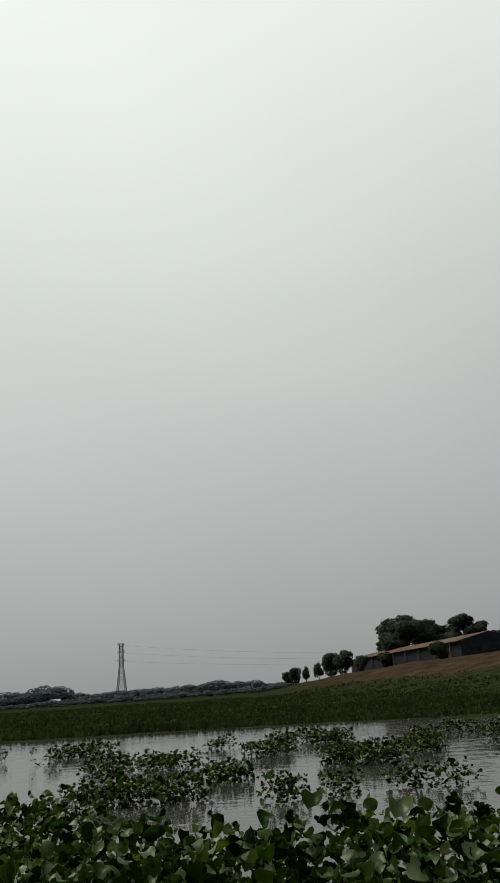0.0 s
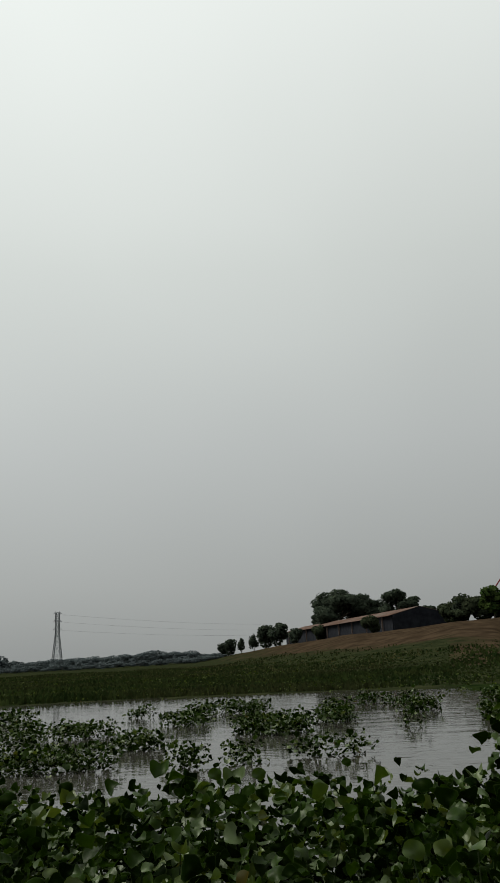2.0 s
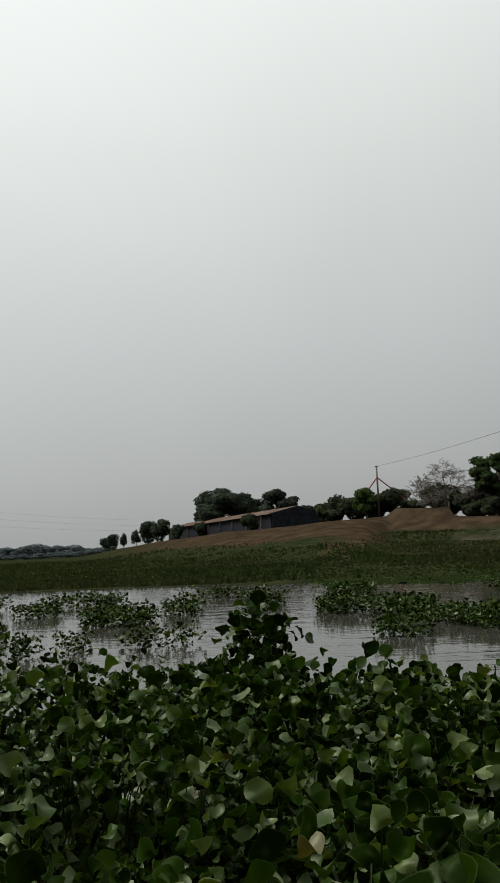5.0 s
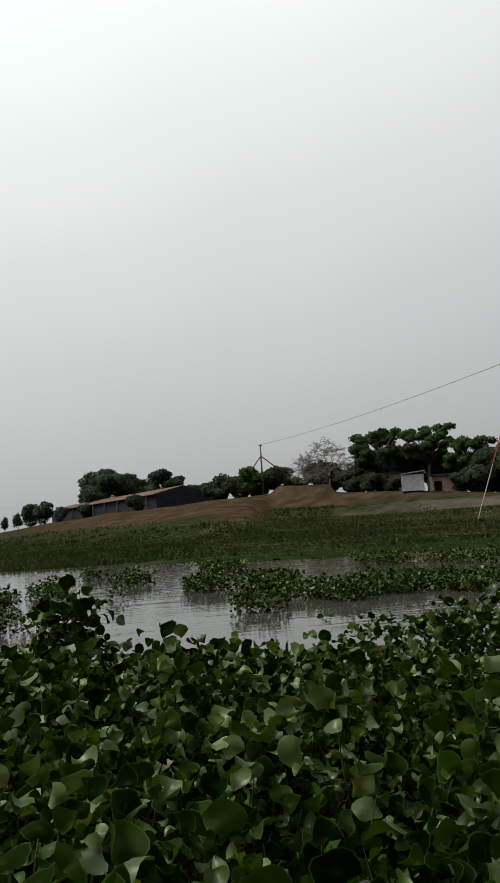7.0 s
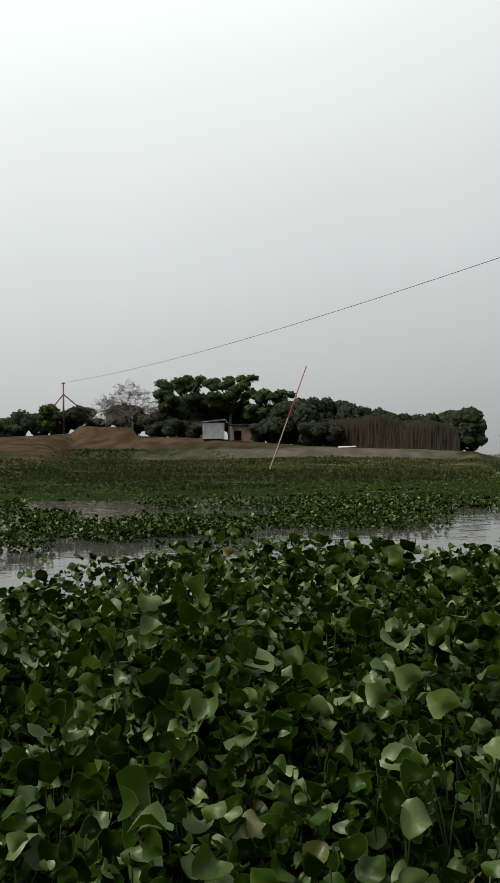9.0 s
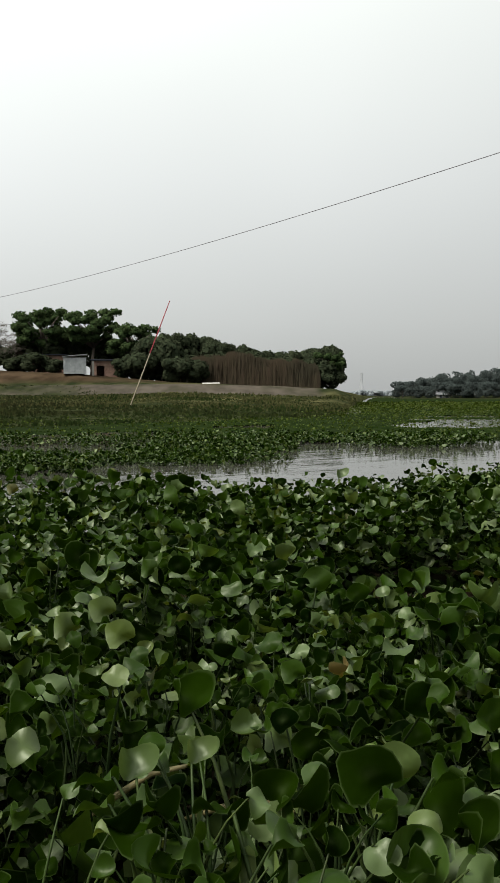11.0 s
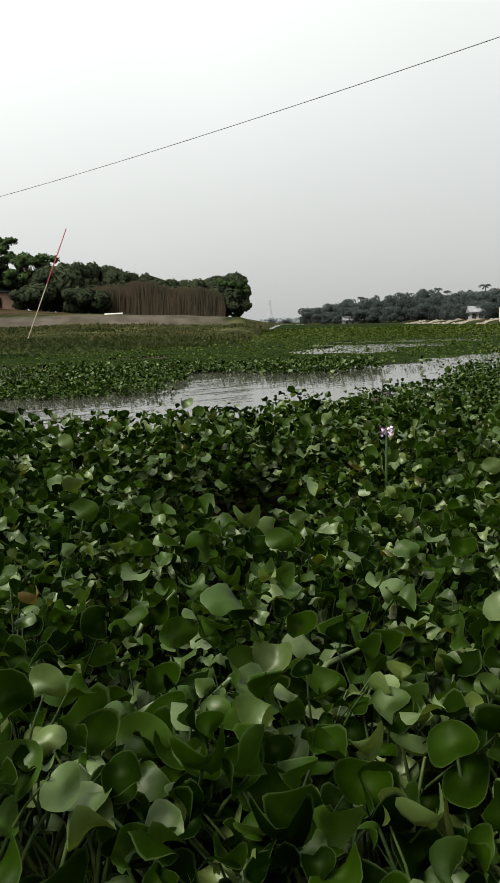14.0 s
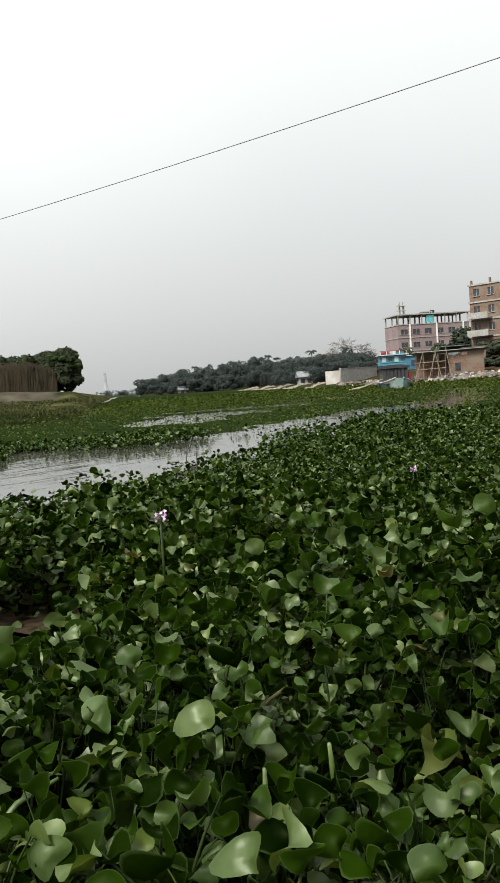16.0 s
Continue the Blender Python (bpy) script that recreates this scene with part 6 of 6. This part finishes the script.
# vegetation on the right shore
shore_bush = make_tree("grey-green bush on the built-up shore", 18, 3.6, 2.6, 8, FOLIAGE_SHORE, 0.32, 1400, 0.2, 0.3, flat=0.9, name="bush", category="bush")
for az, d, sc, tl in ((66.0, 150, 0.8, 0.8), (69.4, 150, 1.0, 0.9), (70.6, 136, 1.0, 1.0), (71.6, 142, 1.2, 1.2), (71.3, 140, 1.0, 1.2), (72.6, 138, 1.2, 1.5), (73.8, 136, 1.3, 1.4), (75.0, 134, 1.2, 1.4), (69.6, 170, 1.4, 1.5), (67.5, 180, 1.5, 1.4), (72.8, 121, 1.0, 0.9), (74.0, 118, 1.0, 1.0)):
    place_tree(shore_bush, placed, az, d, sc * 0.7, tl * 0.72, rr.uniform(0, 360))


# ---------------------------------------------------------------- blue boat, bow on
bx_, by_ = 2.5 + 78 * math.sin(radians(66.05)), -1.46 + 78 * math.cos(radians(66.05))
boat = thing("blue_boat", (bx_, by_, 0.0), "moored wooden boat with a blue cabin and dark hull", "boat", rz=facing(66) + 6)
s = Shape()
sect = []
for yy, hw, zt in ((-3.9, 0.35, 0.95), (-3.0, 0.95, 0.72), (-1.5, 1.35, 0.58), (1.5, 1.42, 0.55), (4.4, 1.2, 0.75)):
    sect.append([(-hw, yy, zt), (-hw * 0.8, yy + 0.1, 0.05), (0, yy + 0.2, -0.3), (hw * 0.8, yy + 0.1, 0.05), (hw, yy, zt)])
vs = [q for row in sect for q in row]
fs = [(i * 5 + k, i * 5 + k + 1, i * 5 + k + 6, i * 5 + k + 5) for i in range(4) for k in range(4)]
s.add(vs, fs + [(0, 1, 2, 3, 4), (24, 23, 22, 21, 20)])
part("hull", s, HULL_TEAL, boat, "weathered blue-green hull")
for sgn in (-1, 1):
    s = Shape()
    s.tube([(sgn * row[0][0] * -1, row[0][1], row[0][2] + 0.03) for row in sect], [0.06], 6)
    part("gunwale", s, PLASTER_YARD, boat, "pale painted gunwale")
part("deck", Shape().box((0, 0.2, 0.52), (2.5, 6.6, 0.08)), WOOD_DARK, boat)
# dark hold front, closed with hanging tarpaulin strips
hold = part("hold", Shape().box((0, 1.1, 1.24), (2.3, 3.8, 1.36), taper=0.98), HULL, boat, "dark tarpaulin-covered hold")
for k in range(7):
    part("tarpaulin_strip", Shape().box((-1.0 + k * 0.335, -0.84 - 0.03 * (k % 2), 1.2), (0.25, 0.05, 1.25), taper=0.92), HULL, hold)
part("cloth_cover", Shape().prism([(-1.32, 1.86), (1.32, 1.86), (1.36, 2.02), (0.5, 2.2), (-0.6, 2.18), (-1.36, 2.04)], (0, -1.0, 0), (0, 3.1, 0)), HULL, boat, "dark tarpaulin stretched over the hold")
cabin = part("wheelhouse", Shape().box((0, 1.6, 2.62), (2.5, 2.5, 0.95), taper=0.96), BLUE_PAINT, boat, "blue painted wheelhouse")
for k in range(4):
    c = -0.87 + k * 0.58
    pane = part("window", Shape().box((c, 0.35, 2.72), (0.36, 0.06, 0.42)), WINDOW if k % 2 else PALE_CLOTH, cabin)
    part("window_frame", Shape().box((c, 0.34, 2.96), (0.46, 0.09, 0.06)).box((c, 0.34, 2.48), (0.46, 0.09, 0.06)), TEAL_PAINT, cabin)
part("roof", Shape().box((0, 1.6, 3.14), (2.9, 3.0, 0.09)), PALE_CLOTH, boat, "pale flat roof")
for k in range(5):
    part("rail_post", Shape().tube([(-1.2 + k * 0.6, 0.2, 3.18), (-1.2 + k * 0.6, 0.2, 3.5)], [0.03], 5), STEEL, boat)
part("rail", Shape().tube([(-1.25, 0.2, 3.5), (1.25, 0.2, 3.5)], [0.03], 5), RED_PAINT, boat, "red rail")
for k, (dx, w, hgt) in enumerate(((-0.7, 0.7, 0.28), (0.1, 0.5, 0.36), (0.75, 0.6, 0.22))):
    part("roof_box", Shape().box((dx, 1.4, 3.19 + hgt / 2), (w, 0.8, hgt)), (RED_PAINT, PALE_CLOTH, BLUE_PAINT)[k], boat)
part("drum", Shape().tube([(1.28, -0.5, 0.6), (1.28, -0.5, 1.5)], [0.22, 0.22], 10), RED_PAINT, boat, "rusty red drum on deck")
for sgn in (-1, 1):
    s = Shape()
    s.tube([(sgn * 1.42, 0.6 + 0.25 * math.cos(a), 0.4 + 0.25 * math.sin(a)) for a in np.linspace(0, 2 * math.pi, 12)], [0.08], 6)
    part("tyre_fender", s, HULL, boat)
# planks from the boat to the shore
for k, (off, rise, ln) in enumerate(((-2.3, 0.85, 2.6), (-2.9, 0.5, 2.2), (-3.4, 0.3, 1.8))):
    px_, py_ = bx_ + off * math.cos(radians(-60)), by_ + off * math.sin(radians(-60))
    plank = thing("gangplank", (px_, py_, 0.0), "pale weathered plank leaning beside the moored boat", "plank", "planks by the boat", rz=facing(66))
    part("board", Shape().prism([(-0.14, 0), (0.14, 0), (0.14, 0.07), (-0.14, 0.07)], (-ln / 2, 0, 0.1), (ln / 2, 0.2 * k, 0.1 + rise)), PALE_PLANK, plank)

# broken bricks, sacks and boards along the landing
rd_ = random.Random(44)
debris = Shape()
for k in range(260):
    az, d = rd_.uniform(62.8, 74.5), rd_.uniform(-3.5, 2.5)
    d += float(np.interp(az, BEARING, EDGE_D)) + 4
    x, y = polar(az, d)
    w = rd_.uniform(0.15, 0.7)
    debris.box((x, y, max(ground_z(x, y), 0.05) + rd_.uniform(0.05, 0.35)), (w, w * rd_.uniform(0.3, 1), rd_.uniform(0.08, 0.32)), rd_.uniform(0, 6.28), rd_.choice((0, 0, 1, 2)), rd_.uniform(0.5, 1))
tagged(part("shore_debris", debris, [RUBBLE, PALE_PLANK, BRICK_TAN]), "broken bricks and pale boards littering the landing", "debris", kind="stuff")


# low tin-roofed huts on the slope between the landing and the brick building
for az, d, w, h, wall, label in ((69.0, 140, 3.4, 2.0, BRICK, "low brick hut with a dull tin roof on the slope"), (70.6, 146, 4.2, 2.6, ROOF_DULL, "grey tin hut on the slope above the landing"),
                                 (71.9, 134, 3.4, 2.2, BRICK, "small brick hut with a tin roof below the building")):
    x, y = polar(az, d)
    t = thing("slope_hut", (x, y, ground_z(x, y) - 0.2), label, "hut", "huts on the slope", rz=facing(az) + 10)
    part("wall", Shape().box((0, 0, h / 2), (w, 3.0, h)), wall, t)
    part("roof", Shape().prism([(-1.9, h + 0.05), (1.9, h + 0.5), (1.9, h + 0.58), (-1.9, h + 0.13)], (-w / 2 - 0.3, 0, 0), (w / 2 + 0.3, 0, 0)), ROOF_DULL, t, "dull tin roof")
    part("door", Shape().box((-w * 0.2, -1.52, 0.9), (0.8, 0.08, 1.7)), WOOD_DARK, t, "dark plank door")
    part("window", Shape().box((w * 0.25, -1.52, 1.2), (0.7, 0.08, 0.7)), WINDOW, t)


# ---------------------------------------------------------------- flowers and the nearest plants
def flower(x, y, z, label, petal=PETAL):
    t = thing("hyacinth_flower", (x, y, 0.0), label, "flower", "hyacinth flowers")
    s = Shape()
    s.tube([(0, 0, 0), (0.01, 0.01, z * 0.6), (0, 0, z)], [0.008, 0.007, 0.005], 6)
    part("stem", s, STALK, t, smooth=True)
    rf = random.Random(int(x * 100))
    for k in range(8):
        a, up_ = k * 2.4, z - 0.035 + 0.005 * k
        s = Shape()
        c = Vector((0.02 * math.cos(a), 0.02 * math.sin(a), up_))
        for j in range(6):
            b2 = a + j * math.pi / 3
            d1 = Vector((math.cos(a) * 0.5 + math.cos(b2) * 0.5, math.sin(a) * 0.5 + math.sin(b2) * 0.5, 0.5 * math.sin(j * 1.05))).normalized()
            sd = d1.cross(Vector((0.2, 0.1, 1))).normalized()
            s.add([c, c + d1 * 0.010 + sd * 0.006, c + d1 * 0.018, c + d1 * 0.010 - sd * 0.006], [(0, 1, 2), (0, 2, 3)])
        part("petals", s, petal, t)
    return t


flower(5.16, 0.82, 0.63, "lilac water hyacinth flower spike in bloom")
flower(8.55, 1.1, 0.42, "faded pale lilac hyacinth flower spike")
for x, y, z in ((9.7, 4.3, 0.46), (9.95, 4.35, 0.42), (8.3, 3.1, 0.45), (8.0, 3.0, 0.42), (4.3, 2.9, 0.62)):
    flower(x, y, z, "wilted dark hyacinth flower spike", PETAL_DEAD)

# pale leafless stalks lying or standing among the near leaves
rs = random.Random(21)
STALK_ENDS = [((2.82, 0.30, 0.27), (2.93, 0.10, 0.33)), ((2.93, -0.10, 0.28), (3.08, -0.15, 0.33)), ((3.30, -0.30, 0.34), (3.50, -0.33, 0.45)), ((3.86, -0.45, 0.30), (4.10, -0.45, 0.43)),
              ((3.80, -0.70, 0.20), (3.74, -0.76, 0.50)), ((3.69, -0.93, 0.33), (3.90, -1.02, 0.36)), ((2.60, 0.30, 0.33), (2.75, 0.18, 0.44)), ((3.70, -0.62, 0.20), (3.68, -0.66, 0.46))]
for k in range(4):
    a, d, u = radians(rs.uniform(15, 78)), rs.uniform(1.3, 2.6), rs.uniform(0, 6.28)
    x, y, ln = 2.0 + d * math.sin(a), -1.0 + d * math.cos(a), rs.uniform(0.16, 0.28)
    STALK_ENDS.append(((x, y, 0.27), (x + ln * math.cos(u), y + ln * math.sin(u), 0.50)))
for k, (e0, e1) in enumerate(STALK_ENDS):
    e0, e1 = Vector(e0), Vector(e1)
    t = thing("bare_stalk", e0, "pale green leafless hyacinth stalk" if k % 3 else "yellowed bent hyacinth stalk", "stalk", "bare stalks")
    run = e1 - e0
    bow = Vector((-run.y, run.x, 0.25 * run.length)) * 0.16
    part("stem", Shape().tube([(0, 0, 0), run * 0.33 + bow * 0.8, run * 0.66 + bow, run], [0.004, 0.0065, 0.006, 0.0035], 8), STALK_PALE if k % 3 else STALK_DRY, t, smooth=True)

leaf_meshes = []
for sv, sf, bv, bf3, bf4, rad in HI:
    k = len(sv)
    leaf_meshes.append(bulk_mesh("leaf", np.concatenate([sv, bv]), [bf3 + k, np.concatenate([bf4 + k, sf])], [BLADE, STALK],
                                 np.concatenate([np.zeros(len(bf3) + len(bf4), int), np.ones(len(sf), int)])))
    leaf_meshes[-1].attributes.new("outward", "FLOAT", "POINT").data.foreach_set("value", np.concatenate([0.5 + 0 * sv[:, 0], rad]).astype(np.float32))
sx_, sy_ = px[single], py[single]
_, _, yaw_, size_, tall_, kind_, plant_ = leaves_of(sx_, sy_, 21, 71, 0.3, 0.42, bias=0.5)
for i in range(len(sx_)):
    mine = np.nonzero(plant_ == i)[0]
    if not len(mine):
        continue
    plant = thing("hyacinth_plant", (sx_[i], sy_[i], 0.0), "water hyacinth with glossy rounded green leaves", "water plant", "near hyacinth plants")
    for j in mine:
        ob = new("leaf", leaf_meshes[kind_[j]])
        ob.parent = plant
        ob.matrix_basis = pose(0, 0, (tall_[j] - size_[j]) * 0.44, 0, 0, math.degrees(yaw_[j])) @ Matrix.Diagonal((size_[j], size_[j], size_[j], 1))
